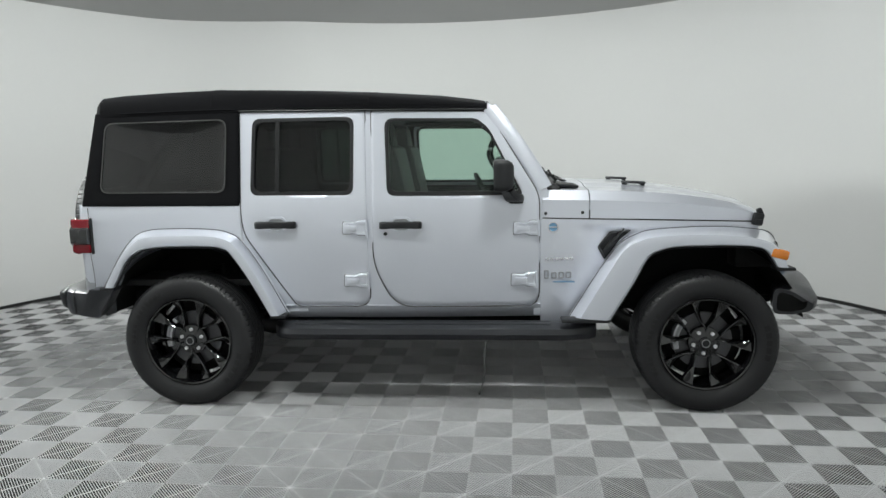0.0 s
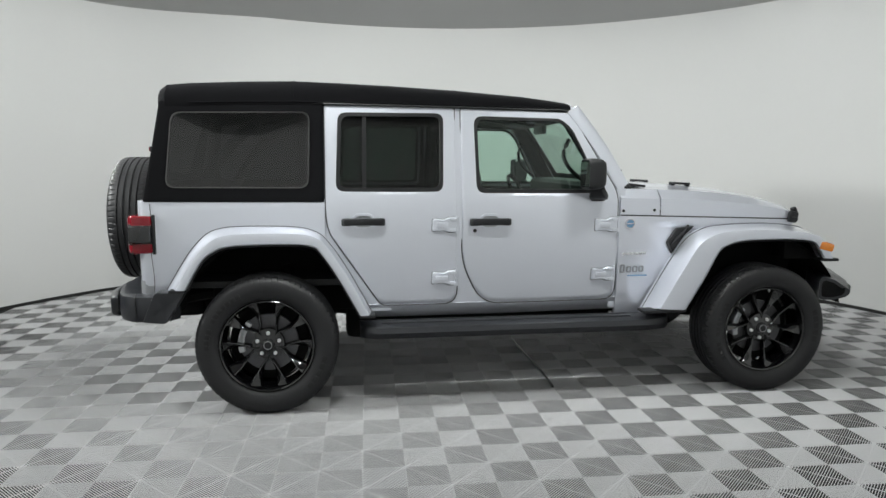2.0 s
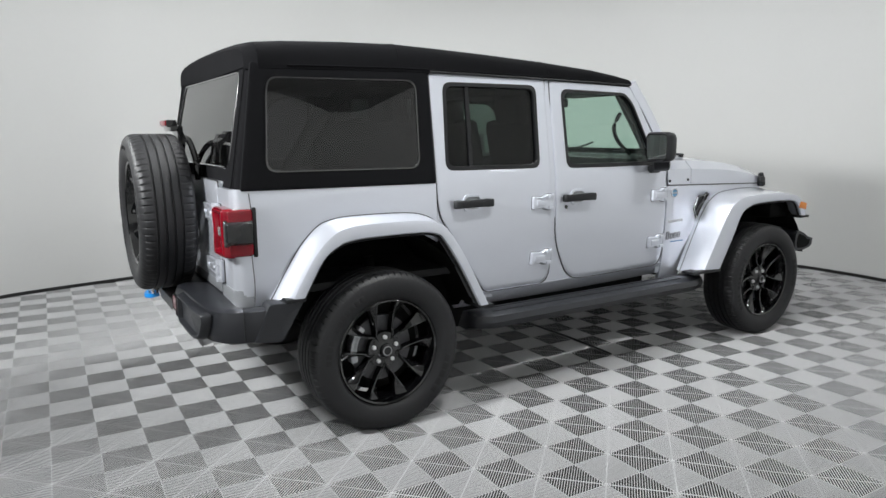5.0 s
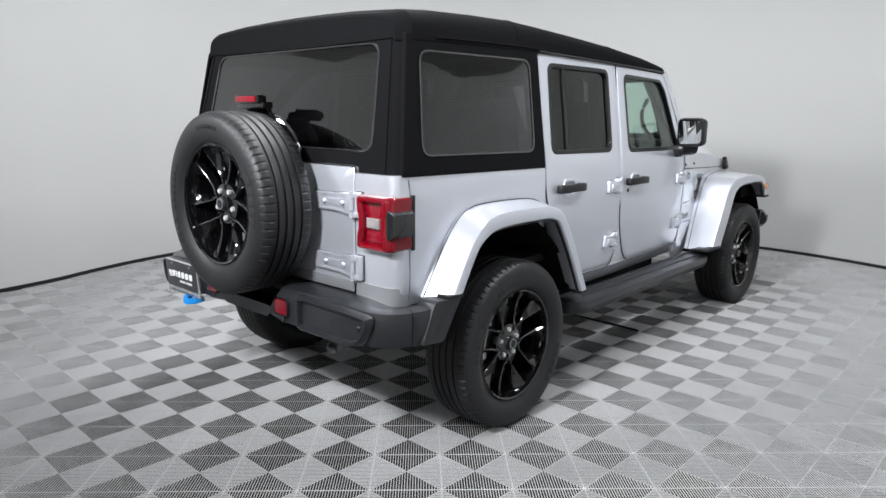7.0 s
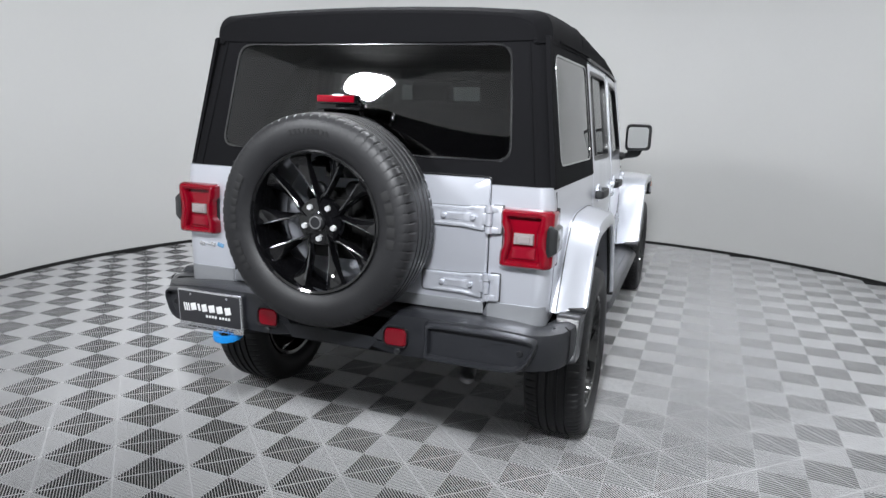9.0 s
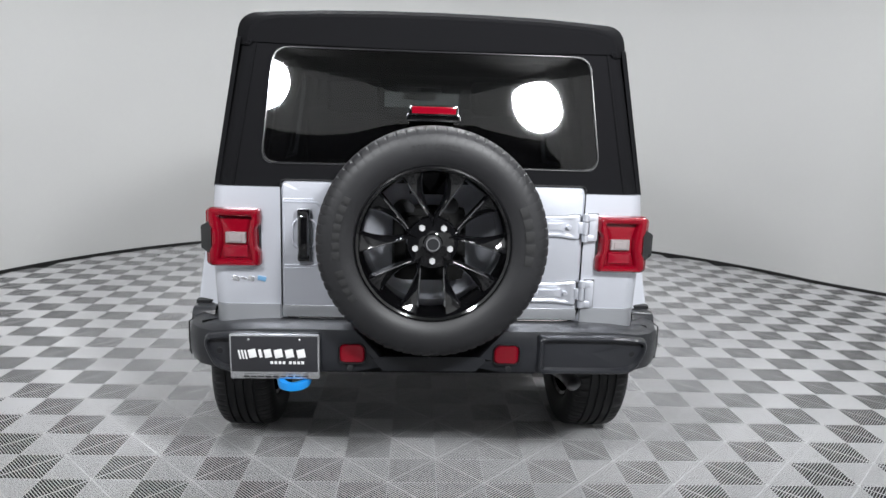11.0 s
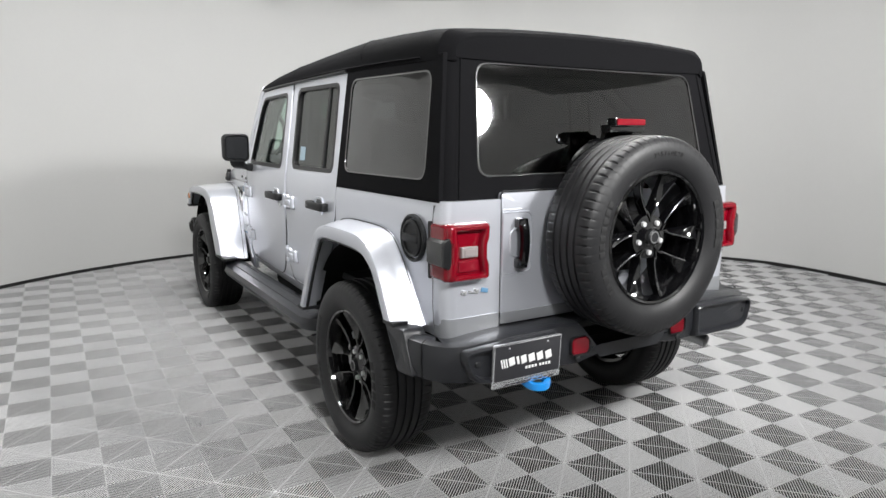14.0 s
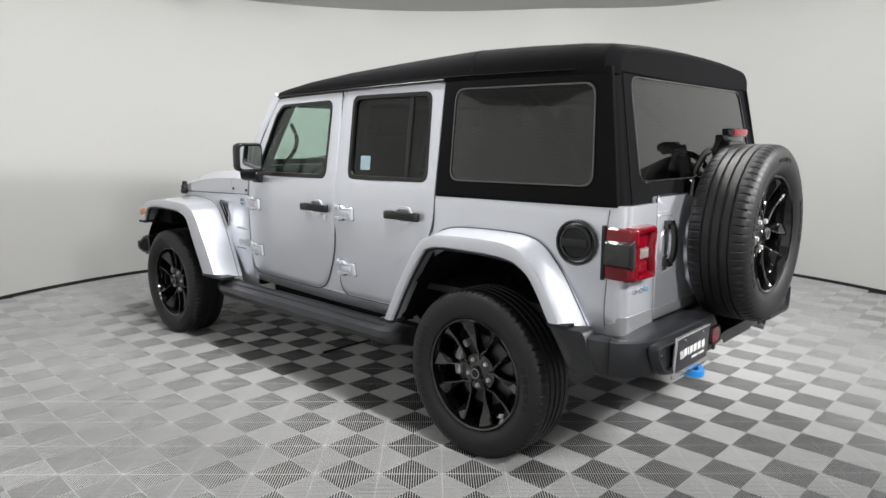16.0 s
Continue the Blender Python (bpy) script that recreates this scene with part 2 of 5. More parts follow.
def sweep(bm, path, profile, frame_of=None, close=False, caps=True):
    """A profile of (a, b) carried along a path; a lies along the level side, b along up."""
    rows = []
    n = len(path)
    for i, p in enumerate(path):
        p = Vector(p)
        t = (Vector(path[min(i + 1, n - 1)]) - Vector(path[max(i - 1, 0)])).normalized() if not close else (Vector(path[(i + 1) % n]) - Vector(path[i - 1])).normalized()
        up = Vector((0, 0, 1)) if abs(t.z) < 0.95 else Vector((1, 0, 0))
        side = t.cross(up).normalized()
        up = side.cross(t).normalized()
        rows.append([bm.verts.new(p + side * a + up * b) for a, b in profile])
    quads(bm, rows, close_u=close, close_v=True)
    if caps and not close:
        bm.faces.new(rows[0])
        bm.faces.new(rows[-1])


def circle(r, n=10):
    return [(r * math.cos(2 * math.pi * i / n), r * math.sin(2 * math.pi * i / n)) for i in range(n)]


def tube(bm, path, r, n=10, close=False):
    sweep(bm, path, circle(r, n), close=close)


def curve(pts, n):
    """A smooth line through the points."""
    pts = [Vector(p) for p in pts]
    out = []
    for i in range(len(pts) - 1):
        a, b, c, d = pts[max(i - 1, 0)], pts[i], pts[i + 1], pts[min(i + 2, len(pts) - 1)]
        for j in range(n):
            t = j / n
            out.append(0.5 * (2 * b + (c - a) * t + (2 * a - 5 * b + 4 * c - d) * t * t + (3 * b - a - 3 * c + d) * t ** 3))
    out.append(pts[-1])
    return out


def block(bm, size, place, bevel=0.01, segs=2, rot=None):
    """A rounded box added to bm."""
    m = Matrix.Translation(place)
    if rot:
        m = m @ Euler([radians(a) for a in rot]).to_matrix().to_4x4()
    m = m @ Matrix.Diagonal((*size, 1))
    tmp = bmesh.new()
    bmesh.ops.create_cube(tmp, size=1)
    bmesh.ops.transform(tmp, matrix=m, verts=tmp.verts)
    if bevel:
        bmesh.ops.bevel(tmp, geom=tmp.edges[:], offset=bevel, segments=segs, profile=0.6, affect="EDGES")
    join(bm, tmp)
    return bm


def join(bm, tmp):
    vs = {v: bm.verts.new(v.co) for v in tmp.verts}
    for f in tmp.faces:
        bm.faces.new([vs[v] for v in f.verts])
    tmp.free()


def boxed(size, place, bevel=0.01, segs=2, rot=None):
    return block(bmesh.new(), size, place, bevel, segs, rot)


def lathe(bm, profile, seg, closed=True, fn=None):
    """Turns (radius, y) round the y axis; fn may change a radius by its ring, row."""
    rows = []
    for i in range(seg):
        a = 2 * math.pi * i / seg
        row = []
        for j, (r, y) in enumerate(profile):
            rr = fn(i, j, r) if fn else r
            row.append(bm.verts.new((rr * math.cos(a), y, rr * math.sin(a))))
        rows.append(row)
    quads(bm, rows, close_u=True, close_v=closed)


def disc(bm, r, y, seg=32, depth=0.01, bevel=0.002):
    lathe(bm, [(0.0001, y), (r - bevel, y), (r, y + bevel), (r, y + depth), (0.0001, y + depth)], seg, closed=False)


def empty(name, parent=None):
    ob = new(name)
    ob.empty_display_size = 0.2
    if parent is not None:
        ob.parent = parent
    return ob

# ---- room ----
def ring_wall(name, r_off, z0, z1, thick, mat, n=180):
    bm = bmesh.new()
    prof = []
    for i in range(n):
        a = 2 * math.pi * i / n
        r = room_radius(a) + r_off
        d = Vector((math.cos(a), math.sin(a), 0))
        prof.append([ROOM + d * r + Vector((0, 0, z0)), ROOM + d * r + Vector((0, 0, z1)), ROOM + d * (r + thick) + Vector((0, 0, z1)), ROOM + d * (r + thick) + Vector((0, 0, z0))])
    sheet(bm, prof, close_u=True, close_v=True)
    return finish(name, bm, mat)


tagged(ring_wall("wall_round", 0.0, -0.0109, CEILING, 0.12, WALL), "smooth off-white curved photo booth wall, softly lit", "wall", kind="structure")
tagged(ring_wall("baseboard", -0.012, -0.0105, 0.030, 0.0115, BASE), "thin black rubber strip along the curved wall", "baseboard", kind="structure")

# unseen dark panel below the round lamps stands in for the unlit open entrance
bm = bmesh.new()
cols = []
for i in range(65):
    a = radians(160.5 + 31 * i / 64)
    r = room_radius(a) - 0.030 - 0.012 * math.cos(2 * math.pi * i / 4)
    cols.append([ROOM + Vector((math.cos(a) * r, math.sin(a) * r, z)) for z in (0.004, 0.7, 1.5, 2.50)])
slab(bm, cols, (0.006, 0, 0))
tagged(finish("entrance_dark_panel", bm, ENTRANCE_DARK, angle=60), "unseen dark folded panel standing in for the open booth entrance", "curtain", kind="structure")

bm = bmesh.new()
inner = []
for z in (CEILING, CEILING + 0.1):
    ring = [bm.verts.new(ROOM + Vector((math.cos(a), math.sin(a), 0)) * (room_radius(a) + 0.12) + Vector((0, 0, z))) for a in [2 * math.pi * i / 120 for i in range(120)]]
    bm.faces.new(ring)
    inner.append(ring)
quads(bm, inner, close_v=True)
tagged(finish("ceiling", bm, CEIL, smooth=False), "plain matt grey booth ceiling", "ceiling", kind="structure")

bm = bmesh.new()
ring = []
for z in (-0.12, -0.0036):
    ring.append([bm.verts.new(ROOM + Vector((math.cos(a), math.sin(a), 0)) * (room_radius(a) + 0.15) + Vector((0, 0, z))) for a in [2 * math.pi * i / 120 for i in range(120)]])
    bm.faces.new(ring[-1])
quads(bm, ring, close_v=True)
FLOOR = tagged(finish("floor", bm, UNDERLAY, smooth=False), "grey ribbed interlocking plastic tiles over a dark underlay", "floor", kind="structure")

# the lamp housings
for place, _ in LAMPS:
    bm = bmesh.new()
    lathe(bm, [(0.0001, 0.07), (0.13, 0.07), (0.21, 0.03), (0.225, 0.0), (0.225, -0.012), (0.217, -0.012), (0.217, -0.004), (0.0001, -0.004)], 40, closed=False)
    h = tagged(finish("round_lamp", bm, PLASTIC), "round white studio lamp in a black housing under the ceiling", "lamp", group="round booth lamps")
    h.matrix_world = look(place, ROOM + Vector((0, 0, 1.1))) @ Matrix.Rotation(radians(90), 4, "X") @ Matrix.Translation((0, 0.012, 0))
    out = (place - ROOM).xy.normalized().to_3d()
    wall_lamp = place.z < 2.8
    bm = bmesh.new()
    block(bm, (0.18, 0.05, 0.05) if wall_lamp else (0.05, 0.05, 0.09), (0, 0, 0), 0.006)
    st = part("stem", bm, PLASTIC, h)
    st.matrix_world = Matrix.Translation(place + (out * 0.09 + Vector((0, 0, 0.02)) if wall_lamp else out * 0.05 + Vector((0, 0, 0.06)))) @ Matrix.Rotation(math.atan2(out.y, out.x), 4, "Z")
bm = bmesh.new()
lathe(bm, [(0.0001, 0.05), (0.57, 0.05), (0.59, 0.04), (0.59, -0.012), (0.56, -0.012), (0.56, 0.004), (0.0001, 0.004)], 96, closed=False)
oh = tagged(finish("overhead_lamp", bm, PLASTIC), "large round overhead lamp panel, assumed, out of view on the ceiling", "lamp")
oh.matrix_world = Matrix.Translation(ROOM + Vector((0, 0, CEILING - 0.0525))) @ Matrix.Rotation(radians(90), 4, "X")
# housings of the added wall fill, kept out of view
for place, aim in WALL_FILL:
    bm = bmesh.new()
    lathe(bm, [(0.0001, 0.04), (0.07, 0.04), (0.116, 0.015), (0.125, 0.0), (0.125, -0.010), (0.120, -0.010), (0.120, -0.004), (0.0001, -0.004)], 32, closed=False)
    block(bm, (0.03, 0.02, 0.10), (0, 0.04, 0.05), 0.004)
    h = tagged(finish("wall_fill_lamp", bm, PLASTIC), "small round fill lamp added out of view, tilted towards the booth wall", "lamp", group="ring of wall washer lamps")
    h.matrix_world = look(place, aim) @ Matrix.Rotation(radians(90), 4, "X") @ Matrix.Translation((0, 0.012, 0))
# housings of the added flank fill, out of view
for place in FLANK_FILL:
    bm = bmesh.new()
    lathe(bm, [(0.0001, 0.047), (0.20, 0.047), (0.232, 0.035), (0.236, 0.0), (0.236, -0.012), (0.226, -0.012), (0.226, 0.006), (0.0001, 0.006)], 48, closed=False)
    h = tagged(finish("flank_fill_lamp", bm, PLASTIC), "round flat fill lamp in a black housing, added out of view", "lamp", group="flat ceiling lamps")
    h.matrix_world = Matrix.Translation(place) @ Matrix.Rotation(radians(90), 4, "X")
# thin black tube under the car, standing in for a dark slot in the floor
bm = bmesh.new()
tube(bm, curve([(0.222, -0.690, 0.0075), (0.236, -0.48, 0.0075), (0.240, -0.20, 0.0075), (0.232, 0.08, 0.0075), (0.236, 0.45, 0.0075)], 6), 0.0075, 8)
tagged(finish("cable", bm, SEAL), "thin black strip standing in for a dark slot in the tiles under the car", "cable")

# ---- the car ----
CAR = tagged(empty("car"), "silver four-door off-road car with black canvas soft top", "car")
HUB_X, HUB_Z, TYRE_R = 1.504, 0.392, 0.397
SIDES = (-1, 1)


def half_width(x, z):
    """Half the body's width at a place along it and a height."""
    k = min(max((x + 0.4) / 1.06, 0), 1)
    b = 0.818 - 0.048 * k ** 1.3
    if x > 0.66:
        b -= 0.16 * (x - 0.66)
    if z > 1.19:
        return b - 0.007 - 0.137 * (z - 1.19)
    return b - 0.02 * ((z - 0.98) / 0.36) ** 2


def on_side(p, s, out=0.0):
    return Vector((p[0], s * (half_width(p[0], p[1]) + out), p[1]))


def side_frame(name, outer, inner, s, mat, parent, thick=0.035, out=0.0, label="", lip=0.004):
    """A panel on the body's side with a hole: rounded at both edges."""
    steps = [0, 0.012, 0.05, 0.2, 0.4, 0.6, 0.8, 0.95, 0.988, 1.0]
    drop = [-lip * 1.6, -lip * 0.4, 0, 0, 0, 0, 0, 0, -lip * 0.4, -lip * 1.6]
    pts = [[on_side(p, s, out + d) for p in ring] for ring, d in zip(rings(outer, inner, steps), drop)]
    bm = bmesh.new()
    slab(bm, pts, (0, -s * thick, 0), close_v=True)
    return part(name, bm, mat, parent, label)


def side_plate(name, outline, s, mat, parent, thick=0.01, out=0.0, label="", lip=0.003, smooth_to=0.02):
    """A filled panel on the body's side."""
    c = sum(outline, Vector((0, 0))) / len(outline)
    dot = [c + (p - c) * 0.001 for p in outline]
    steps = [0, smooth_to, 0.15, 0.4, 0.7, 1.0]
    drop = [-lip, 0, 0, 0, 0, 0]
    pts = [[on_side(p, s, out + d) for p in ring] for ring, d in zip(rings(outline, dot, steps, 48), drop)]
    bm = bmesh.new()
    slab(bm, pts, (0, -s * thick, 0), close_v=True)
    return part(name, bm, mat, parent, label)


def shrink(poly, d):
    """The outline moved inward by d."""
    c = sum(poly, Vector((0, 0))) / len(poly)
    xs = [p.x - c.x for p in poly]
    ys = [p.y - c.y for p in poly]
    kx, ky = 1 - 2 * d / (max(xs) - min(xs)), 1 - 2 * d / (max(ys) - min(ys))
    return [Vector((c.x + (p.x - c.x) * kx, c.y + (p.y - c.y) * ky)) for p in poly]


FRONT_DOOR = rounded([(-0.386, 1.726), (0.268, 1.712), (0.302, 1.688), (0.580, 1.235), (0.580, 0.579), (-0.262, 0.583), (-0.384, 0.83)], [0.012, 0.03, 0.03, 0.06, 0.085, 0.11, 0.10])
FRONT_WIN = rounded([(-0.305, 1.681), (0.222, 1.671), (0.292, 1.615), (0.487, 1.238), (-0.292, 1.244)], [0.055, 0.03, 0.04, 0.03, 0.05])
REAR_DOOR = rounded([(-1.168, 1.741), (-0.424, 1.730), (-0.413, 0.586), (-0.862, 0.588), (-1.03, 0.838), (-1.152, 1.02), (-1.168, 1.12)], [0.012, 0.012, 0.085, 0.03, 0.05, 0.08, 0.05])
REAR_WIN = rounded([(-1.089, 1.694), (-0.492, 1.694), (-0.499, 1.252), (-1.106, 1.257)], 0.05)


def hinge(s, x, z, parent):
    """A cast exposed hinge with its raised leaf."""
    bm = bmesh.new()
    y = half_width(x, z)
    out = rounded([(x - 0.132, z + 0.036), (x - 0.06, z + 0.030), (x - 0.040, z + 0.044), (x + 0.010, z + 0.044), (x + 0.010, z - 0.046), (x - 0.040, z - 0.046), (x - 0.06, z - 0.034), (x - 0.136, z - 0.040)], 0.014)
    steps, drop = rings(out, [sum(out, Vector((0, 0))) / len(out) + (p - sum(out, Vector((0, 0))) / len(out)) * 0.001 for p in out], [0, 0.06, 0.2, 1.0], 36), [0, 0.014, 0.019, 0.013]
    slab(bm, [[on_side(p, s, d) for p in r] for r, d in zip(steps, drop)], (0, -s * 0.012, 0), close_v=True)
    h = part("hinge", bm, PAINT, parent)
    # thin dark rim for the shade round the hinge
    side_plate("hinge_shade_rim", shrink(out, -0.002), s, SEAM, parent, 0.003, 0.0012, lip=0.0005)
    bm = bmesh.new()
    block(bm, (0.070, 0.016, 0.030), on_side((x - 0.078, z - 0.002), s, 0.019), 0.004)
    for dz in (-0.032, 0.030):
        block(bm, (0.036, 0.014, 0.020), on_side((x - 0.012, z + dz), s, 0.020), 0.004)
    tmp = bmesh.new()
    bmesh.ops.create_cone(tmp, segments=14, radius1=0.0085, radius2=0.0085, depth=0.094, cap_ends=True, matrix=Matrix.Translation(on_side((x + 0.010, z), s, 0.012)))
    join(bm, tmp)
    return h, bm


def handle(s, x, z, parent):
    """A black pull handle over a round cup."""
    cup = rounded([(x - 0.050, z + 0.046), (x + 0.050, z + 0.046), (x + 0.068, z), (x + 0.050, z - 0.044), (x - 0.050, z - 0.044), (x - 0.068, z)], 0.03)
    side_frame("cup_rim", cup, shrink(cup, 0.013), s, PAINT, parent, 0.010, 0.008, lip=0.004)
    # cup floor greyer than the silver body, for the shade in the recess
    side_plate("handle_cup", shrink(cup, 0.012), s, PAINT_GREY, parent, 0.004, 0.0015)
    bm = bmesh.new()
    y = half_width(x, z)
    path = curve([(x - 0.117, s * (y + 0.012), z - 0.002), (x - 0.105, s * (y + 0.036), z), (x, s * (y + 0.045), z + 0.003), (x + 0.100, s * (y + 0.036), z), (x + 0.117, s * (y + 0.012), z - 0.002)], 6)
    prof = [(0.007 * (1 if math.cos(t) > 0 else -1) * abs(math.cos(t)) ** 0.6, 0.0205 * (1 if math.sin(t) > 0 else -1) * abs(math.sin(t)) ** 0.6) for t in [2 * math.pi * i / 14 for i in range(14)]]
    sweep(bm, path, prof)
    for dx, w in ((-0.095, 0.045), (0.092, 0.05)):
        block(bm, (w, 0.04, 0.042), (x + dx, s * (y + 0.016), z - 0.001), 0.009)
    return part("handle", bm, PLASTIC, parent, "black plastic pull handle")


def door(name, outline, window, s, hinges, hand, label):
    d = side_frame(name, outline, window, s, PAINT, CAR, label=label)
    inner = shrink(window, 0.016)
    side_frame("window_seal", shrink(window, -0.005), inner, s, SEAL, d, 0.024, 0.0015, lip=0.002)
    pane = shrink(window, 0.012)
    side_plate("window_glass", pane, s, GLASS_DARK if name == "rear_door" else GLASS_CLEAR, d, 0.004, -0.014, lip=0.0)
    for x, z in hinges:
        h, bm = hinge(s, x, z, d)
        part("hinge_leaf", bm, PAINT, d)
    handle(s, *hand, d)
    # dark line for the shade in the gap round the door
    bm = bmesh.new()
    c = sum(outline, Vector((0, 0))) / len(outline)
    tube(bm, [on_side(p + (p - c).normalized() * 0.003, s, -0.0055) for p in outline], 0.0036, 6, close=True)
    part("door_gap_shade", bm, SEAM, d)
    # inner skin of the door
    side_frame("door_card", shrink(outline, 0.02), shrink(window, -0.02), s, TRIM, d, 0.03, -0.045, lip=0.0)
    return d


for s in SIDES:
    fd = door("front_door", FRONT_DOOR, FRONT_WIN, s, ((0.566, 1.044), (0.552, 0.742)), (-0.217, 1.072), "silver front door with exposed hinges and clear glass")
    bm = bmesh.new()
    p = on_side((-0.309, 1.020), s, 0.001)
    tmp = bmesh.new()
    bmesh.ops.create_cone(tmp, segments=18, radius1=0.012, radius2=0.010, depth=0.008, cap_ends=True, matrix=Matrix.Translation(p) @ Matrix.Rotation(radians(90), 4, "X"))
    join(bm, tmp)
    part("key_lock", bm, GLOSS if s < 0 else CHROME, fd)
    rd = door("rear_door", REAR_DOOR, REAR_WIN, s, ((-0.428, 1.058), (-0.430, 0.745)), (-0.957, 1.080), "silver rear door with dark privacy glass")
    post = [Vector(p) for p in ((-0.955, 1.682), (-0.932, 1.682), (-0.938, 1.262), (-0.960, 1.262))]
    side_plate("quarter_post", post, s, SEAL if s < 0 else PLASTIC, rd, 0.012, -0.006)
    if s > 0:
        st = rounded([(-0.66, 1.375), (-0.58, 1.375), (-0.585, 1.30), (-0.662, 1.30)], 0.006)
        side_plate("window_sticker", st, s, STICKER, rd, 0.001, -0.0115, "pale grey-blue paper sticker", lip=0)

# the body behind the doors
for s in SIDES:
    # rear quarter
    cols = []
    arch = lambda x: HUB_Z + math.sqrt(max(0.60 ** 2 - (x + HUB_X) ** 2, 0.0))
    xs = [-2.150 + i * (2.150 - 1.176) / 28 for i in range(29)]
    for x in xs:
        lo = 0.685 if x < -1.99 else max(0.685, min(arch(x), 1.02))
        cols.append([on_side((x, lo + (1.208 - lo) * j / 10), s, 0 if j < 10 else -0.004) for j in range(11)])
    bm = bmesh.new()
    # the rounded rear corner
    for i in range(1, 7):
        a = i / 6 * math.pi / 2
        col = []
        for j in range(11):
            z = 0.685 + (1.208 - 0.685) * j / 10
            y = half_width(-2.15, z)
            col.append(Vector((-2.150 - 0.046 * math.sin(a), s * (y - 0.055 + 0.055 * math.cos(a)), z)))
        cols.insert(0, col)
    col = [Vector((-2.197, s * (0.562 if s > 0 else 0.585), p.z)) for p in cols[0]]
    cols.insert(0, col)
    slab(bm, cols, (0.02, -s * 0.02, 0))
    q = part("rear_quarter", bm, PAINT, CAR, "silver rear quarter panel")
    # seam between the quarter panel and the corner
    bm = bmesh.new()
    tube(bm, [on_side((-2.118 + 0.004 * math.sin(k), 0.70 + 0.049 * k), s, -0.0005) for k in range(11)], 0.0022, 6)
    part("panel_seam", bm, SEAM, q)
    # grey lower band at the rear
    bm2 = bmesh.new()
    pts = [[c[0] + Vector((-0.003 if c is cols[0] else 0, 0, -0.002)), c[0] + Vector((0, 0, 0.079))] for c in cols[:9]]
    for r in pts:
        for k, v in enumerate(r):
            v += Vector((-0.004, s * 0.004, 0))
    slab(bm2, pts, (0.004, -s * 0.004, 0))
    part("lower_band", bm2, PAINT_GREY, q)
    # sill under the doors
    bm = bmesh.new()
    prof = []
    for x in [-0.98 + i * (0.80 + 0.98) / 16 for i in range(17)]:
        y = half_width(x, 0.6)
        prof.append([Vector((x, s * (y - 0.03), 0.60)), Vector((x, s * (y - 0.004), 0.588)), Vector((x, s * (y - 0.018), 0.556)), Vector((x, s * (y - 0.060), 0.505)), Vector((x, s * (y - 0.13), 0.485))])
    slab(bm, prof, (0, -s * 0.02, 0.012))
    part("sill", bm, PAINT, CAR, "silver sill under the doors")
    # pillar between the doors, and door frame behind the gaps
    bm = bmesh.new()
    pts = [[on_side((x + (max(0, 0.92 - z) * 0.55 if x > -0.4 else 0), z), s, -0.007) for z in [0.575 + (1.735 - 0.575) * j / 24 for j in range(25)]] for x in (-0.45, -0.405, -0.35)]
    slab(bm, pts, (0, -s * 0.05, 0))
    part("door_pillar", bm, PAINT, CAR)
    bm = bmesh.new()
    pts = [[on_side((x, 1.0 + (1.74 - 1.0) * j / 8), s, -0.03) for j in range(9)] for x in (-1.22, -1.14)]
    slab(bm, pts, (0, -s * 0.03, 0))
    part("rear_pillar", bm, PLASTIC, CAR)
    # jambs behind the door gaps
    left = [(-1.215, 1.19), (-1.205, 1.08), (-1.185, 1.0), (-1.08, 0.83), (-0.95, 0.60), (-0.93, 0.55)]
    right = [(-1.12, 1.19), (-1.12, 1.08), (-1.10, 1.0), (-0.98, 0.83), (-0.82, 0.60), (-0.80, 0.55)]
    for lft, rgt in ((left, right), ([(0.26, 1.73), (0.54, 1.25), (0.55, 0.9), (0.55, 0.52)], [(0.34, 1.72), (0.635, 1.25), (0.63, 0.9), (0.63, 0.52)])):
        bm = bmesh.new()
        slab(bm, [[on_side(p, s, -0.009) for p in lft], [on_side(p, s, -0.009) for p in rgt]], (0, -s * 0.02, 0))
        part("door_jamb", bm, PAINT, CAR)
    # front side panel, between door and wheel
    bm = bmesh.new()
    cols = []
    for i in range(61):
        x = 0.590 + i * (1.86 - 0.590) / 60
        top = 1.093 - 0.052 * (x - 0.6) / 1.25
        lo = 0.47 if x < 0.80 else min(0.47 + (x - 0.80) * 1.75, 0.98)
        col = []
        for j in range(37):
            z = lo + (top - lo) * j / 36
            # hollow ahead of the side vent
            u = (x - 0.763) * 0.865 + (z - 1.063) * 0.502
            f = min(max(u / 0.15, 0), 1) * min(max((1.066 - 0.10 * (x - 0.76) - z) / 0.035, 0), 1) * (1 if x < 1.14 else 0)
            col.append(on_side((x, z), s, -0.001 - 0.014 * f))
        cols.append(col)
    slab(bm, cols, (0, -s * 0.025, 0))
    fp = part("front_side_panel", bm, PAINT, CAR, "silver panel ahead of the front door with small badges")
    # badges: round emblem, model bars, blue underline
    bm = bmesh.new()
    tmp = bmesh.new()
    bmesh.ops.create_cone(tmp, segments=28, radius1=0.026, radius2=0.024, depth=0.006, cap_ends=True, matrix=Matrix.Translation(on_side((0.660, 1.046), s, 0.002)) @ Matrix.Rotation(radians(90), 4, "X"))
    join(bm, tmp)
    rb = part("round_badge", bm, BLUE_BADGE, fp, "round blue and silver badge")
    bm = bmesh.new()
    lathe(bm, [(0.024, -0.004), (0.029, -0.004), (0.029, 0.004), (0.024, 0.004)], 28)
    bmesh.ops.transform(bm, matrix=Matrix.Translation(on_side((0.660, 1.046), s, 0.004)), verts=bm.verts)
    part("badge_rim", bm, SILVER, fp)
    bm = bmesh.new()
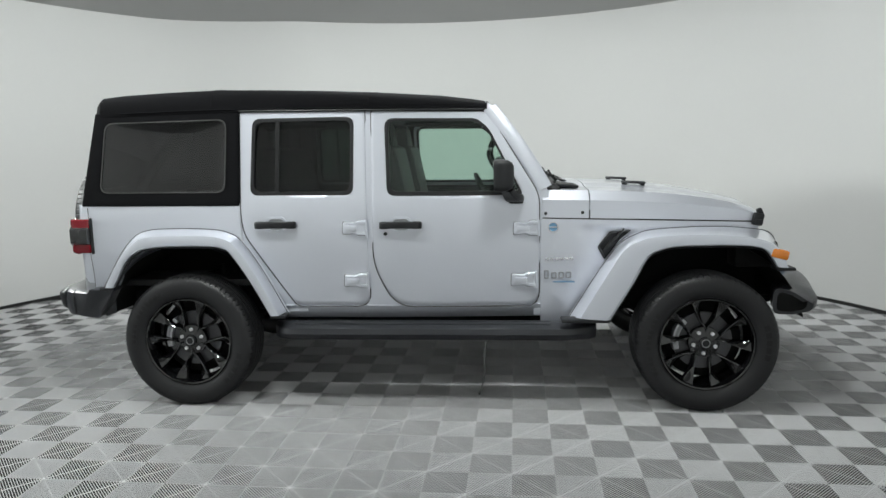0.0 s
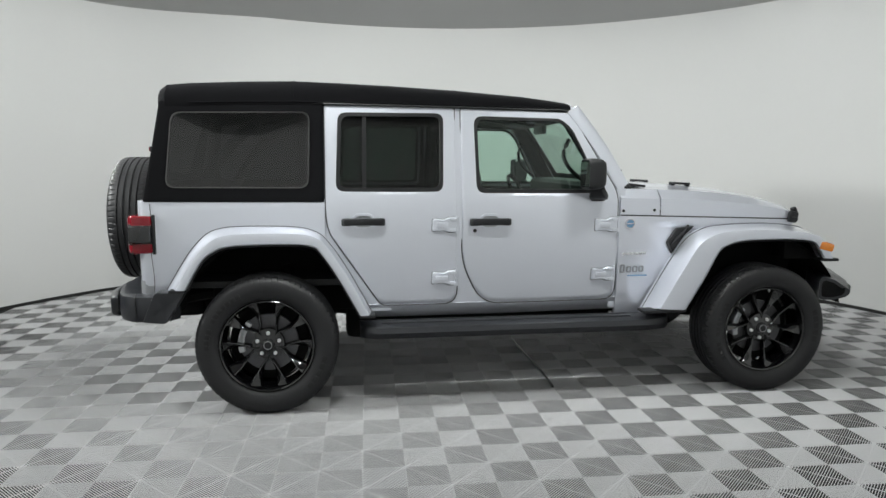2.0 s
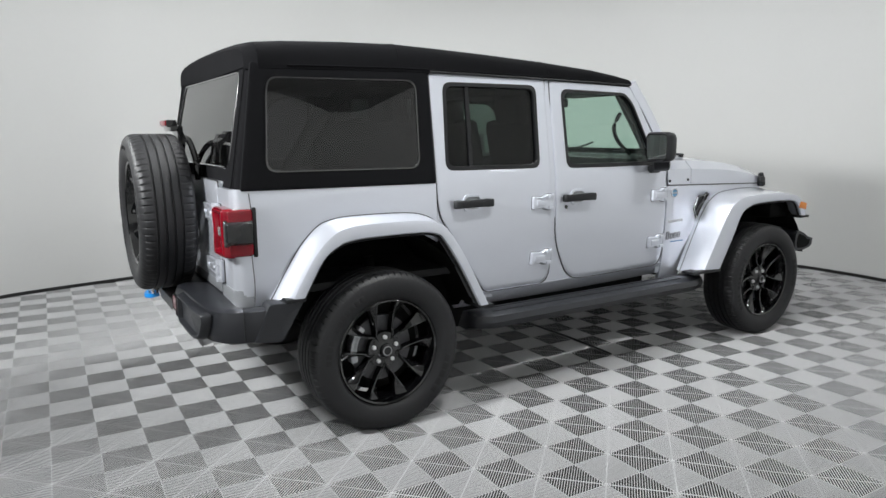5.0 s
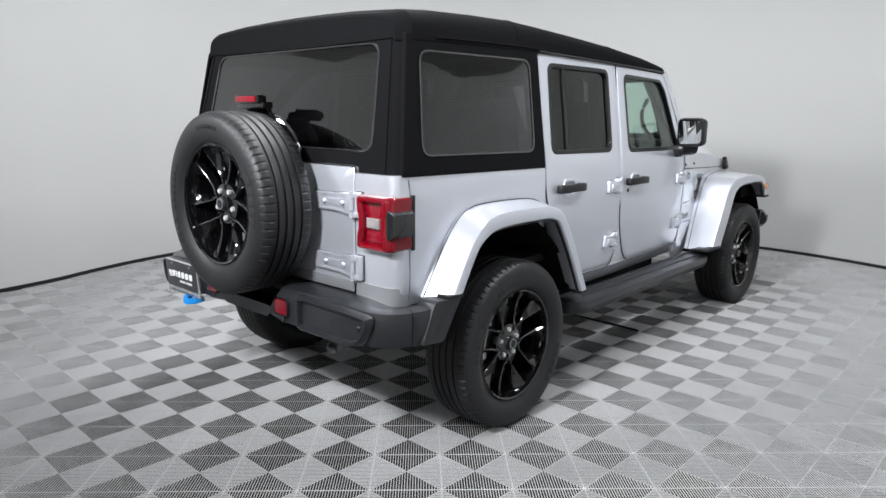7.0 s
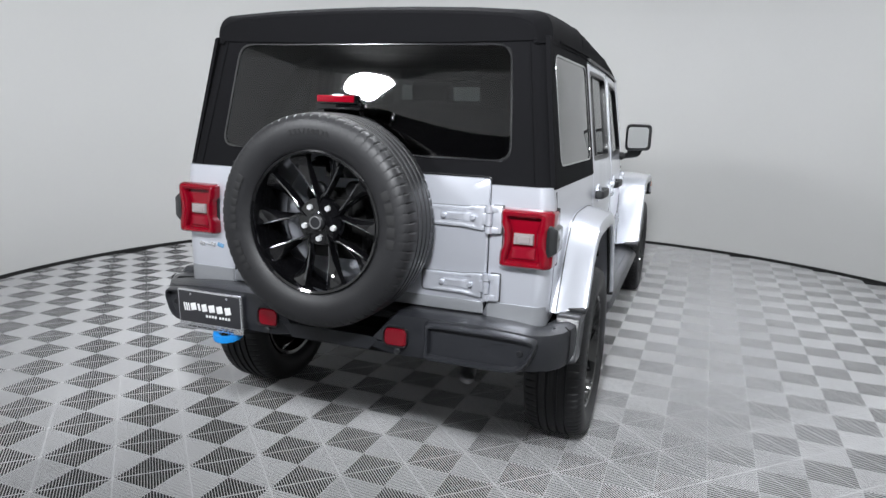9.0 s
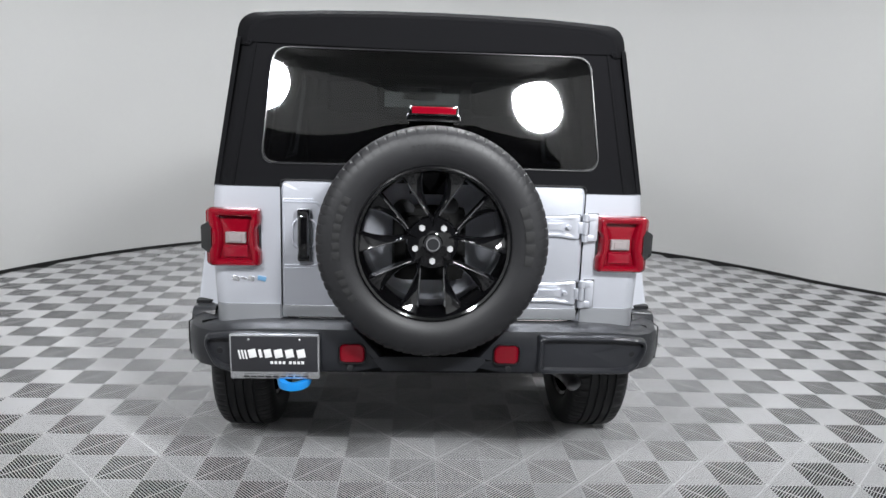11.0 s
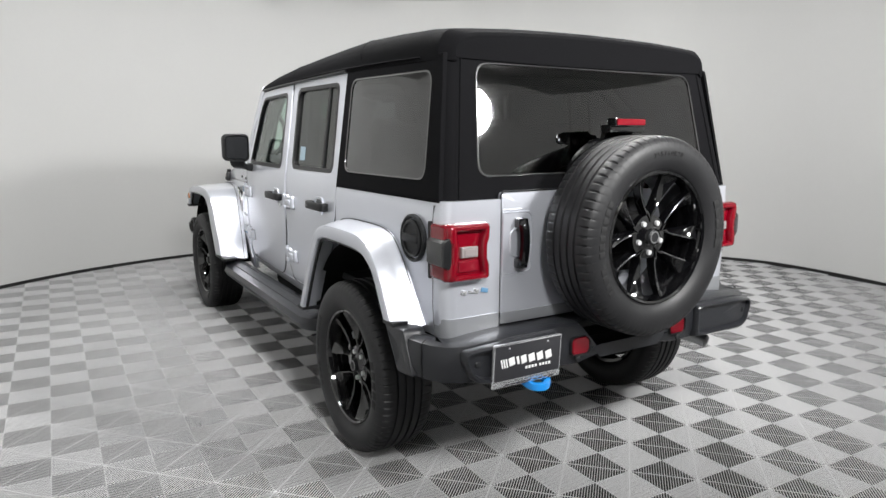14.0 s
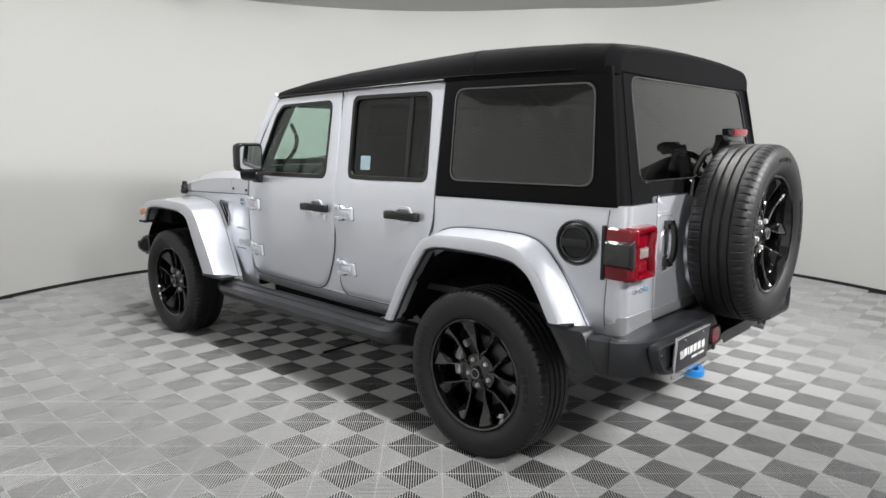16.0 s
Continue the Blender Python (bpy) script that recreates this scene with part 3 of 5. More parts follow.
    block(bm, (0.045, 0.004, 0.007), on_side((0.660, 1.046), s, 0.006), 0.001)
    part("badge_bar", bm, SILVER, fp)
    for n in range(6):
        bm = bmesh.new()
        block(bm, (0.022, 0.004, 0.016), on_side((0.625 + 0.0285 * n, 0.860), s, 0.002), 0.002)
        part("model_mark", bm, SILVER, fp)
    for n, (w, hgt) in enumerate(((0.030, 0.055), (0.034, 0.040), (0.034, 0.040), (0.034, 0.040))):
        bm = bmesh.new()
        o = rounded([(-w / 2, hgt / 2), (w / 2, hgt / 2), (w / 2, -hgt / 2), (-w / 2, -hgt / 2)], 0.010)
        ctr = Vector((0.622 + 0.043 * n, 0.762 + (0.006 if n == 0 else 0)))
        o = [p + ctr for p in o]
        side_frame("maker_mark", o, shrink(o, 0.009), s, SILVER if s > 0 else PAINT_GREY, fp, 0.004, 0.005, lip=0.001)
    bm = bmesh.new()
    block(bm, (0.19, 0.004, 0.008), on_side((0.692, 0.722), s, 0.002), 0.002)
    part("blue_underline", bm, BLUE_BADGE, fp)
    # side air vent
    o = rounded([(0.917, 0.922), (0.987, 1.010), (1.118, 1.018), (1.050, 0.965), (0.960, 0.845)], 0.012)
    v = side_frame("side_vent", o, shrink(o, 0.014), s, GLOSS, fp, 0.03, 0.002)
    side_plate("vent_mesh", shrink(o, 0.010), s, PLASTIC, fp, 0.006, -0.006)
    for n in range(4):
        bm = bmesh.new()
        block(bm, (0.008, 0.012, 0.075), on_side((0.972 + 0.026 * n, 0.930 + 0.022 * n), s, 0.000), 0.002, rot=(0, 35, 0))
        part("vent_fin", bm, GLOSS, fp)

# flares
REAR_OUT = [(-2.012, 0.728), (-1.895, 0.920), (-1.800, 1.025), (-1.720, 1.060), (-1.600, 1.070), (-1.350, 1.066), (-1.225, 1.042), (-1.150, 0.985), (-1.042, 0.826), (-0.900, 0.560)]
REAR_IN = [(-1.925, 0.724), (-1.835, 0.879), (-1.765, 0.935), (-1.705, 0.956), (-1.580, 0.966), (-1.330, 0.966), (-1.245, 0.952), (-1.205, 0.925), (-1.106, 0.778), (-0.985, 0.556)]
FRONT_OUT = [(0.700, 0.552), (0.855, 0.815), (0.955, 0.955), (1.040, 1.012), (1.140, 1.040), (1.393, 1.052), (1.600, 1.042), (1.790, 1.008), (1.885, 0.950), (1.946, 0.828)]
FRONT_IN = [(0.965, 0.534), (1.085, 0.735), (1.165, 0.885), (1.240, 0.930), (1.330, 0.948), (1.480, 0.952), (1.620, 0.952), (1.730, 0.944), (1.792, 0.920), (1.850, 0.834)]


def flare(s, outer, inner, root, name, label):
    """An arched fender: a shelf from the body, a crest and a deep outer face."""
    o = curve([(x, 0, z) for x, z in outer], 5)
    i = curve([(x, 0, z) for x, z in inner], 5)
    rows = []
    mid_in = Vector((-1.47 if outer[0][0] < 0 else 1.42, 0, 0.55))
    for n, (a, b) in enumerate(zip(o, i)):
        c = a + (b - a) * 0.36
        e = a + (b - a) * 0.55
        y0 = root(a.x)
        c0, k = a, 1 + ((4.725 - y0) / 3.805 - 1) * min(1, max(0, (2.0 - a.x) / 0.35))
        r0 = Vector((a.x + (a.x + 0.647) * (k - 1), 0, 1.41 - (1.41 - a.z) * k))
        rows.append([Vector((r0.x, s * (y0 - 0.02), r0.z + 0.004)), Vector((r0.x, s * (y0 + 0.006), r0.z)), Vector((r0.x + (c.x - r0.x) * 0.5, s * (y0 + (0.915 - y0) * 0.55), r0.z + (c.z - r0.z) * 0.42)), Vector((c.x, s * 0.918, c.z)), Vector((a.x + (b.x - a.x) * 0.38, s * 0.931, a.z + (b.z - a.z) * 0.38)), Vector((e.x, s * 0.936, e.z)), Vector((a.x + (b.x - a.x) * 0.94, s * 0.934, a.z + (b.z - a.z) * 0.94)), Vector((b.x, s * 0.926, b.z)), Vector((b.x, s * 0.905, b.z + 0.004)), Vector((b.x + (a.x - b.x) * 0.12, s * 0.84, b.z + (a.z - b.z) * 0.12))])
    bm = bmesh.new()
    vr = sheet(bm, rows)
    bm.faces.new(vr[0])
    bm.faces.new(vr[-1])
    f = part(name, bm, PAINT, CAR, label, angle=26)
    # dark line for the shaded gap where the flare meets the body
    bm = bmesh.new()
    tube(bm, [Vector((v[1].x, v[1].y + s * 0.001, v[1].z + 0.002)) for v in rows], 0.0022, 6)
    part("flare_gap_shade", bm, SEAM, f)
    # dark lip below the painted face
    bm = bmesh.new()
    path = [Vector((b.x, s * 0.912, b.z - 0.004)) for b in i]
    tube(bm, path, 0.008, 8)
    part("flare_lip", bm, SEAL, f)
    for k in (0, -1):
        a, b = o[k], i[k]
        bm = bmesh.new()
        m = (a + b) / 2
        block(bm, (abs(a.x - b.x) + 0.004, 0.10, 0.018), (m.x, s * 0.885, min(a.z, b.z) - 0.006), 0.005)
        part("flare_end", bm, PLASTIC, f)
    return f


for s in SIDES:
    flare(s, REAR_OUT, REAR_IN, lambda x: half_width(x, 1.0), "rear_flare", "silver rear wheel arch flare")
    ff = flare(s, FRONT_OUT, FRONT_IN, lambda x: half_width(x, 1.0) if x < 1.0 else max(half_width(x, 1.0), 0.60), "front_flare", "silver front wheel arch flare")
    bm = bmesh.new()
    block(bm, (0.096, 0.030, 0.054), (1.862, s * 0.925, 0.905), 0.016, rot=(0, 14, 0))
    part("marker_lamp", bm, AMBER, ff, "amber side marker lamp")
    bm = bmesh.new()
    block(bm, (0.24, 0.16, 0.15), (1.785, s * 0.73, 0.885), 0.03)
    part("arch_liner", bm, DARK, ff)
    # wheel houses
    for hx, y_in in ((-HUB_X, 0.42), (HUB_X, 0.42)):
        bm = bmesh.new()
        rows = []
        for i in range(25):
            a = math.pi * (0.08 + 0.84 * i / 24)
            rx, rz = 0.545, 0.575
            p = Vector((hx + rx * math.cos(a), 0, HUB_Z + rz * math.sin(a)))
            rows.append([Vector((p.x, s * 0.86, min(p.z, 0.96))), Vector((p.x, s * 0.55, p.z)), Vector((p.x, s * y_in, p.z)), Vector((hx + 0.3 * math.cos(a), s * y_in, HUB_Z + 0.3 * math.sin(a))), Vector((hx, s * y_in, HUB_Z + 0.02))])
        sheet(bm, rows)
        part("wheel_house", bm, DARK, CAR)

# bonnet and cowl
def bonnet_rows(x0, x1, n):
    rows = []
    for i in range(n + 1):
        x = x0 + (x1 - x0) * i / n
        k = (x - 0.60) / (1.87 - 0.60)
        top = 1.268 - 0.032 * k - 0.105 * k ** 3.2
        low = 1.100 - 0.052 * k
        w = half_width(min(x, 1.87), 1.09) - 0.004
        sh = w - 0.055
        col = []
        for j in range(-14, 15):
            f = abs(j) / 14
            sg = 1 if j >= 0 else -1
            if f > 0.86:
                g = (f - 0.86) / 0.14
                y = sh + (w - sh) * math.sin(min(1, g * 1.6) * math.pi / 2)
                z = top - 0.012 - (top - 0.012 - low) * (g ** 1.5)
            else:
                y = sh * f / 0.86
                z = top - 0.012 * (f / 0.86) ** 4 + 0.020 * max(0, 1 - (y / 0.42) ** 6)
            col.append(Vector((x, sg * y, z)))
        if i == n and x1 > 1.8:
            for v in col:
                v.z -= 0.012
        rows.append(col)
    return rows


bm = bmesh.new()
slab(bm, bonnet_rows(0.874, 1.872, 22), (0, 0, -0.03))
HOOD = part("bonnet", bm, PAINT, CAR, "silver bonnet with a raised centre")
bm = bmesh.new()
slab(bm, bonnet_rows(0.600, 0.868, 8), (0, 0, -0.03))
COWL = part("cowl", bm, PAINT, CAR, "silver cowl below the windscreen")
for s in SIDES:
    for x in (0.618, 0.830):
        bm = bmesh.new()
        tmp = bmesh.new()
        bmesh.ops.create_cone(tmp, segments=14, radius1=0.010, radius2=0.008, depth=0.006, cap_ends=True, matrix=Matrix.Translation((x, s * (half_width(x, 1.09) - 0.002), 1.124)) @ Matrix.Rotation(radians(90), 4, "X"))
        join(bm, tmp)
        part("cowl_bolt", bm, PLASTIC, COWL)
    # bonnet latch
    bm = bmesh.new()
    y = half_width(1.84, 1.05)
    block(bm, (0.060, 0.045, 0.075), (1.862, s * (y + 0.002), 1.060), 0.014, rot=(0, 12, 0))
    block(bm, (0.030, 0.035, 0.050), (1.875, s * (y - 0.002), 1.100), 0.010, rot=(0, -25, 0))
    block(bm, (0.045, 0.012, 0.03), (1.862, s * (y + 0.026), 1.045), 0.006)
    part("bonnet_latch", bm, PLASTIC, HOOD, "black rubber bonnet latch")
# seam under the bonnet, wipers and bump stops
for s in SIDES:
    bm = bmesh.new()
    tube(bm, [Vector((x, s * (half_width(x, 1.09) - 0.0035), 1.0985 - 0.052 * (x - 0.6) / 1.26)) for x in [0.60 + 0.05 * i for i in range(26)]], 0.0042, 6)
    part("bonnet_seam", bm, SEAL, HOOD)
for y in (-0.20, 0.42):
    bm = bmesh.new()
    tube(bm, curve([(0.805, y, 1.262), (0.770, y - 0.02, 1.285), (0.712, y - 0.12, 1.304), (0.682, y - 0.26, 1.330)], 6), 0.008, 8)
    tube(bm, [(0.715, y - 0.01, 1.290), (0.680, y - 0.23, 1.318), (0.640, y - 0.45, 1.366)], 0.007, 6)
    block(bm, (0.05, 0.05, 0.02), (0.800, y, 1.264), 0.008)
    part("wiper", bm, PLASTIC, COWL, "black wiper arm")
bm = bmesh.new()
block(bm, (0.17, 1.24, 0.016), (0.735, 0, 1.276), 0.006, rot=(0, 6, 0))
part("cowl_grille", bm, PLASTIC, COWL, "black plastic air intake grille")
for y in (-0.33, 0.33):
    bm = bmesh.new()
    tube(bm, [Vector((1.19 + 0.068 * math.cos(t), y + 0.03 * math.sin(t), 1.274 - 0.004 * math.cos(t))) for t in [2 * math.pi * i / 18 for i in range(18)]], 0.009, 6, close=True)
    block(bm, (0.03, 0.03, 0.03), (1.135, y, 1.264), 0.005)
    block(bm, (0.025, 0.03, 0.03), (1.245, y, 1.257), 0.005)
    part("bump_stop", bm, PLASTIC, HOOD, "black rubber bump stop loop")
# grille and nose
bm = bmesh.new()
block(bm, (0.06, 1.10, 0.46), (1.845, 0, 0.83), 0.02)
GR = part("grille", bm, PAINT, CAR, "silver slotted grille")
for n in range(7):
    bm = bmesh.new()
    block(bm, (0.012, 0.06, 0.30), (1.878, (n - 3) * 0.092, 0.88), 0.004)
    part("grille_slot", bm, GLOSS, GR)
bm = bmesh.new()
block(bm, (1.2, 1.15, 0.45), (1.27, 0, 0.80), 0.03)
part("engine_block", bm, DARK, CAR)

# windscreen frame
for s in SIDES:
    bm = bmesh.new()
    a, b = Vector((0.610, s * 0.752, 1.262)), Vector((0.293, s * 0.712, 1.728))
    rows = []
    for i in range(9):
        p = a + (b - a) * (i / 8)
        p.x += 0.018 * math.sin(math.pi * i / 8)
        rows.append([p + Vector((-0.030, s * 0.004, -0.010)), p + Vector((0.012, s * 0.006, 0.010)), p + Vector((0.042, -s * 0.012, 0.026)), p + Vector((0.040, -s * 0.065, 0.026)), p + Vector((-0.02, -s * 0.06, -0.02))])
    vr = sheet(bm, rows, close_v=True)
    bm.faces.new(vr[0])
    bm.faces.new(vr[-1])
    part("windscreen_pillar", bm, PAINT, CAR, "silver windscreen pillar")
bm = bmesh.new()
block(bm, (0.07, 1.33, 0.055), (0.290, 0, 1.733), 0.015, rot=(0, 30, 0))
part("windscreen_header", bm, PAINT, CAR)
bm = bmesh.new()
slab(bm, [[Vector((0.642 + (0.315 - 0.642) * i / 6 + 0.012 * math.sin(math.pi * i / 6), y * (0.69 - 0.04 * i / 6), 1.275 + (1.745 - 1.275) * i / 6)) for y in (-1, -0.5, 0, 0.5, 1)] for i in range(7)], (-0.005, 0, 0))
part("windscreen", bm, GLASS_CLEAR, CAR, "clear windscreen glass")
# black border printed round the windscreen
bm = bmesh.new()
def screen(i, f):
    return Vector((0.634 + (0.307 - 0.634) * i / 6 + 0.012 * math.sin(math.pi * i / 6), f * (0.69 - 0.04 * i / 6), 1.275 + (1.745 - 1.275) * i / 6))
ring_o = [screen(0, -1), screen(0, 0), screen(0, 1), screen(3, 1), screen(6, 1), screen(6, 0), screen(6, -1), screen(3, -1)]
ring_i = [screen(0.7, -0.82), screen(0.7, 0), screen(0.7, 0.82), screen(3, 0.84), screen(5.1, 0.82), screen(5.1, 0), screen(5.1, -0.82), screen(3, -0.84)]
slab(bm, [ring_o, ring_i], (-0.002, 0, 0), close_v=True)
part("screen_border", bm, SEAL, CAR)

# ---- soft top ----
def top_y(z):
    """Half width of the canvas sides."""
    return half_width(-1.5, z) + 0.004


def back_x(z):
    """Where the sloping canvas back stands."""
    return -2.176 + (z - 1.195) * 0.205


bm = bmesh.new()
stations = [(-2.078, 1.740, 1.806, 1.838, 0.690), (-2.070, 1.736, 1.818, 1.850, 0.688), (-2.03, 1.738, 1.838, 1.868, 0.686), (-1.90, 1.742, 1.850, 1.882, 0.684), (-1.62, 1.748, 1.862, 1.897, 0.682), (-1.34, 1.752, 1.868, 1.906, 0.680), (-1.10, 1.752, 1.860, 1.902, 0.680), (-0.80, 1.750, 1.848, 1.892, 0.676), (-0.40, 1.744, 1.826, 1.872, 0.668), (0.00, 1.736, 1.798, 1.842, 0.655), (0.20, 1.730, 1.775, 1.815, 0.645), (0.285, 1.726, 1.762, 1.798, 0.640)]
rows = []
for x, hem, edge, crown, ys in stations:
    w = top_y(hem) + 0.004
    if x > -1.1:
        w = half_width(x, hem) + 0.004
    # the back corners are rounded in plan
    w -= 0.050 * max(0, min(1, (-2.02 - x) / 0.058)) ** 2
    h = edge - hem
    half = [(w - 0.010, hem - 0.006), (w, hem), (w - 0.001, hem + h * 0.25), (w - 0.004, hem + h * 0.45), (w - 0.010, hem + h * 0.64), (w - 0.019, hem + h * 0.79), (w - 0.031, hem + h * 0.91), (w - 0.047, edge), (w - 0.066, edge + 0.006), (ys - 0.10, edge + (crown - edge) * 0.42), (ys * 0.62, edge + (crown - edge) * 0.74), (ys * 0.3, edge + (crown - edge) * 0.94), (0, crown)]
    row = [Vector((x, -y, z)) for y, z in half] + [Vector((x, y, z)) for y, z in half[-2::-1]]
    rows.append(row)
# the rear flap hangs a little over the back
hem = [Vector((-2.074, p.y * 0.99, 1.738 + 0.008 * (p.y / 0.7) ** 2)) for p in rows[0]]
slab(bm, [hem] + rows, (0, 0, -0.012))
TOP = part("soft_top", bm, FABRIC, CAR, "black canvas soft top with sewn seams", angle=28)
# seams across the roof and along its edge
for x in (-1.34, -0.42):
    k = min(range(len(stations)), key=lambda n: abs(stations[n][0] - x))
    bm = bmesh.new()
    tube(bm, [p - Vector((0, 0, 0.001)) for p in rows[k][2:-2]], 0.003, 6)
    part("roof_seam", bm, FABRIC, TOP)
for s in SIDES:
    bm = bmesh.new()
    tube(bm, [Vector((x, s * ((top_y(h) if x <= -1.1 else half_width(x, h)) + 0.004), h + 0.003)) for x, h, *_ in stations[3:]], 0.005, 6)
    part("roof_edge", bm, FABRIC, TOP)
    # rain rail over the doors
    bm = bmesh.new()
    tube(bm, [Vector((x, s * (half_width(x, 1.735) + 0.010), 1.744 - 0.022 * max(0, (x + 1.17) / 1.45))) for x in [-1.17 + 1.44 * i / 12 for i in range(13)]], 0.007, 6)
    part("rain_rail", bm, SEAL, TOP)

QW = rounded([(-2.000, 1.692), (-1.250, 1.700), (-1.262, 1.272), (-2.036, 1.278)], 0.055)
for s in SIDES:
    outline = rounded([(-2.062, 1.752), (-1.176, 1.756), (-1.176, 1.192), (-2.155, 1.200)], 0.01)
    f = side_frame("side_curtain", outline, QW, s, FABRIC, CAR, 0.012, 0.004, "black canvas side panel around a vinyl window")
    side_frame("window_welt", shrink(QW, -0.002), shrink(QW, 0.006), s, WELT, f, 0.006, 0.0065, lip=0.003)
    # the pillowed vinyl window
    c = sum(QW, Vector((0, 0))) / len(QW)
    pts = []
    steps = [0, 0.05, 0.15, 0.3, 0.5, 0.75, 1.0]
    for ring, k in zip(rings(shrink(QW, 0.004), [c + (p - c) * 0.001 for p in QW], steps, 60), steps):
        pts.append([on_side(p, s, 0.002 + 0.010 * (1 - (1 - k) ** 2)) for p in ring])
    bm = bmesh.new()
    slab(bm, pts, (0, -s * 0.002, 0), close_v=True)
    part("vinyl_window", bm, VINYL, f, "dark tinted vinyl window", angle=60)
    # sewn corner post between side and back
    bm = bmesh.new()
    cols = []
    for i in range(7):
        a = i / 6 * math.pi / 2
        col = []
        for j in range(9):
            z = 1.206 + (1.745 - 1.206) * j / 8
            y, x = top_y(z), back_x(z)
            col.append(Vector((x + 0.07 - 0.07 * math.sin(a), s * (y - 0.07 + 0.07 * math.cos(a)), z)))
        cols.append(col)
    slab(bm, cols, (0.010, -s * 0.010, 0))
    part("corner_curtain", bm, FABRIC, CAR, "black canvas rear corner")
    bm = bmesh.new()
    tube(bm, [Vector((back_x(z) - 0.002, s * (top_y(z) - 0.076), z)) for z in (1.206, 1.3, 1.5, 1.742)], 0.004, 6)
    part("corner_seam", bm, FABRIC, CAR)


def on_back(p, out=0.0):
    return Vector((back_x(p[1]) - out, p[0], p[1]))


RW = rounded([(-0.600, 1.722), (0.600, 1.722), (0.640, 1.292), (-0.640, 1.292)], 0.06)
bm = bmesh.new()
outline = rounded([(-0.672, 1.752), (0.672, 1.752), (0.752, 1.226), (0.752, 1.188), (-0.752, 1.188), (-0.752, 1.226)], 0.004)
slab(bm, [[on_back(p) for p in r] for r in rings(outline, RW, [0, 0.1, 0.5, 0.9, 1.0])], (0.012, 0, 0), close_v=True)
BACK = part("back_curtain", bm, FABRIC, CAR, "black canvas back panel around a vinyl window")
bm = bmesh.new()
slab(bm, [[on_back(p, d) for p in r] for r, d in zip(rings(shrink(RW, -0.003), shrink(RW, 0.006), [0, 0.3, 0.7, 1.0]), (0.001, 0.004, 0.004, 0.001))], (0.004, 0, 0), close_v=True)
part("window_welt", bm, WELT, BACK)
c = sum(RW, Vector((0, 0))) / len(RW)
steps = [0, 0.05, 0.15, 0.3, 0.5, 0.75, 1.0]
bm = bmesh.new()
slab(bm, [[on_back(p, -0.002 + 0.008 * (1 - (1 - k) ** 2)) for p in r] for r, k in zip(rings(shrink(RW, 0.004), [c + (p - c) * 0.001 for p in RW], steps, 60), steps)], (0.002, 0, 0), close_v=True)
part("vinyl_window", bm, VINYL, BACK, "dark tinted vinyl rear window", angle=60)

# ---- tailgate ----
GATE_X = -2.197
bm = bmesh.new()
o = rounded([(-0.580, 1.232), (0.556, 1.232), (0.556, 0.714), (-0.578, 0.714)], [0.02, 0.02, 0.06, 0.06])
cc = Vector((0.0, 0.97))
ring_pts = rings(o, [cc + (p - cc) * 0.001 for p in o], [0, 0.004, 0.012, 0.12, 0.5, 1.0], 60)
slab(bm, [[Vector((GATE_X - d + 0.006 * max(0, (p.y - 1.15) / 0.08), p.x, p.y)) for p in r] for r, d in zip(ring_pts, (-0.006, -0.001, 0.002, 0.002, 0.002, 0.002))], (0.04, 0, 0), close_v=True)
gate_line = [Vector((GATE_X + 0.0035, p.x, p.y)) for p in shrink(o, -0.004)]
GATE = part("tailgate", bm, PAINT, CAR, "silver side-hinged tailgate")
# dark line for the shade in the gap round the tailgate
bm = bmesh.new()
tube(bm, gate_line, 0.0035, 6, close=True)
part("gate_gap_shade", bm, SEAL, GATE)
bm = bmesh.new()
block(bm, (0.008, 1.13, 0.045), (GATE_X - 0.001, -0.008, 0.738), 0.003)
part("gate_band", bm, PAINT_GREY, GATE)
for z in (1.165, 0.905):
    bm = bmesh.new()
    block(bm, (0.010, 0.115, 0.005), (GATE_X + 0.0015, 0.496, z), 0.002)
    part("gate_crease", bm, PAINT, GATE)
# raised pocket round the handle
bm = bmesh.new()
o = rounded([(0.555, 1.160), (0.405, 1.160), (0.405, 0.910), (0.555, 0.910)], [0.004, 0.035, 0.035, 0.004])
slab(bm, [[Vector((GATE_X - d, p.x, p.y)) for p in r] for r, d in zip(rings(o, shrink(o, 0.010), [0, 0.35, 0.7, 1.0]), (0.0, 0.005, 0.005, 0.0))], (0.012, 0, 0), close_v=True)
part("handle_pocket", bm, PAINT, GATE)
bm = bmesh.new()
o = rounded([(0.520, 1.075), (0.500, 1.095), (0.446, 1.095), (0.426, 1.075), (0.426, 0.995), (0.446, 0.975), (0.500, 0.975), (0.520, 0.995)], 0.012)
slab(bm, [[Vector((GATE_X - d, p.x, p.y)) for p in r] for r, d in zip(rings(o, shrink(o, 0.010), [0, 0.4, 0.7, 1.0]), (0.002, 0.007, 0.007, 0.0))], (0.012, 0, 0), close_v=True)
part("cup_rim", bm, PAINT, GATE)
bm = bmesh.new()
path = curve([(GATE_X - 0.016, 0.473, 1.130), (GATE_X - 0.036, 0.473, 1.105), (GATE_X - 0.044, 0.473, 1.04), (GATE_X - 0.036, 0.473, 0.965), (GATE_X - 0.016, 0.473, 0.942)], 5)
rows = []
for p in path:
    rows.append([p + Vector((dx, dy, 0)) for dx, dy in ((-0.008, -0.016), (-0.012, 0), (-0.008, 0.016), (0.006, 0.021), (0.012, 0), (0.006, -0.021))])
vr = sheet(bm, rows, close_v=True)
bm.faces.new(vr[0])
bm.faces.new(vr[-1])
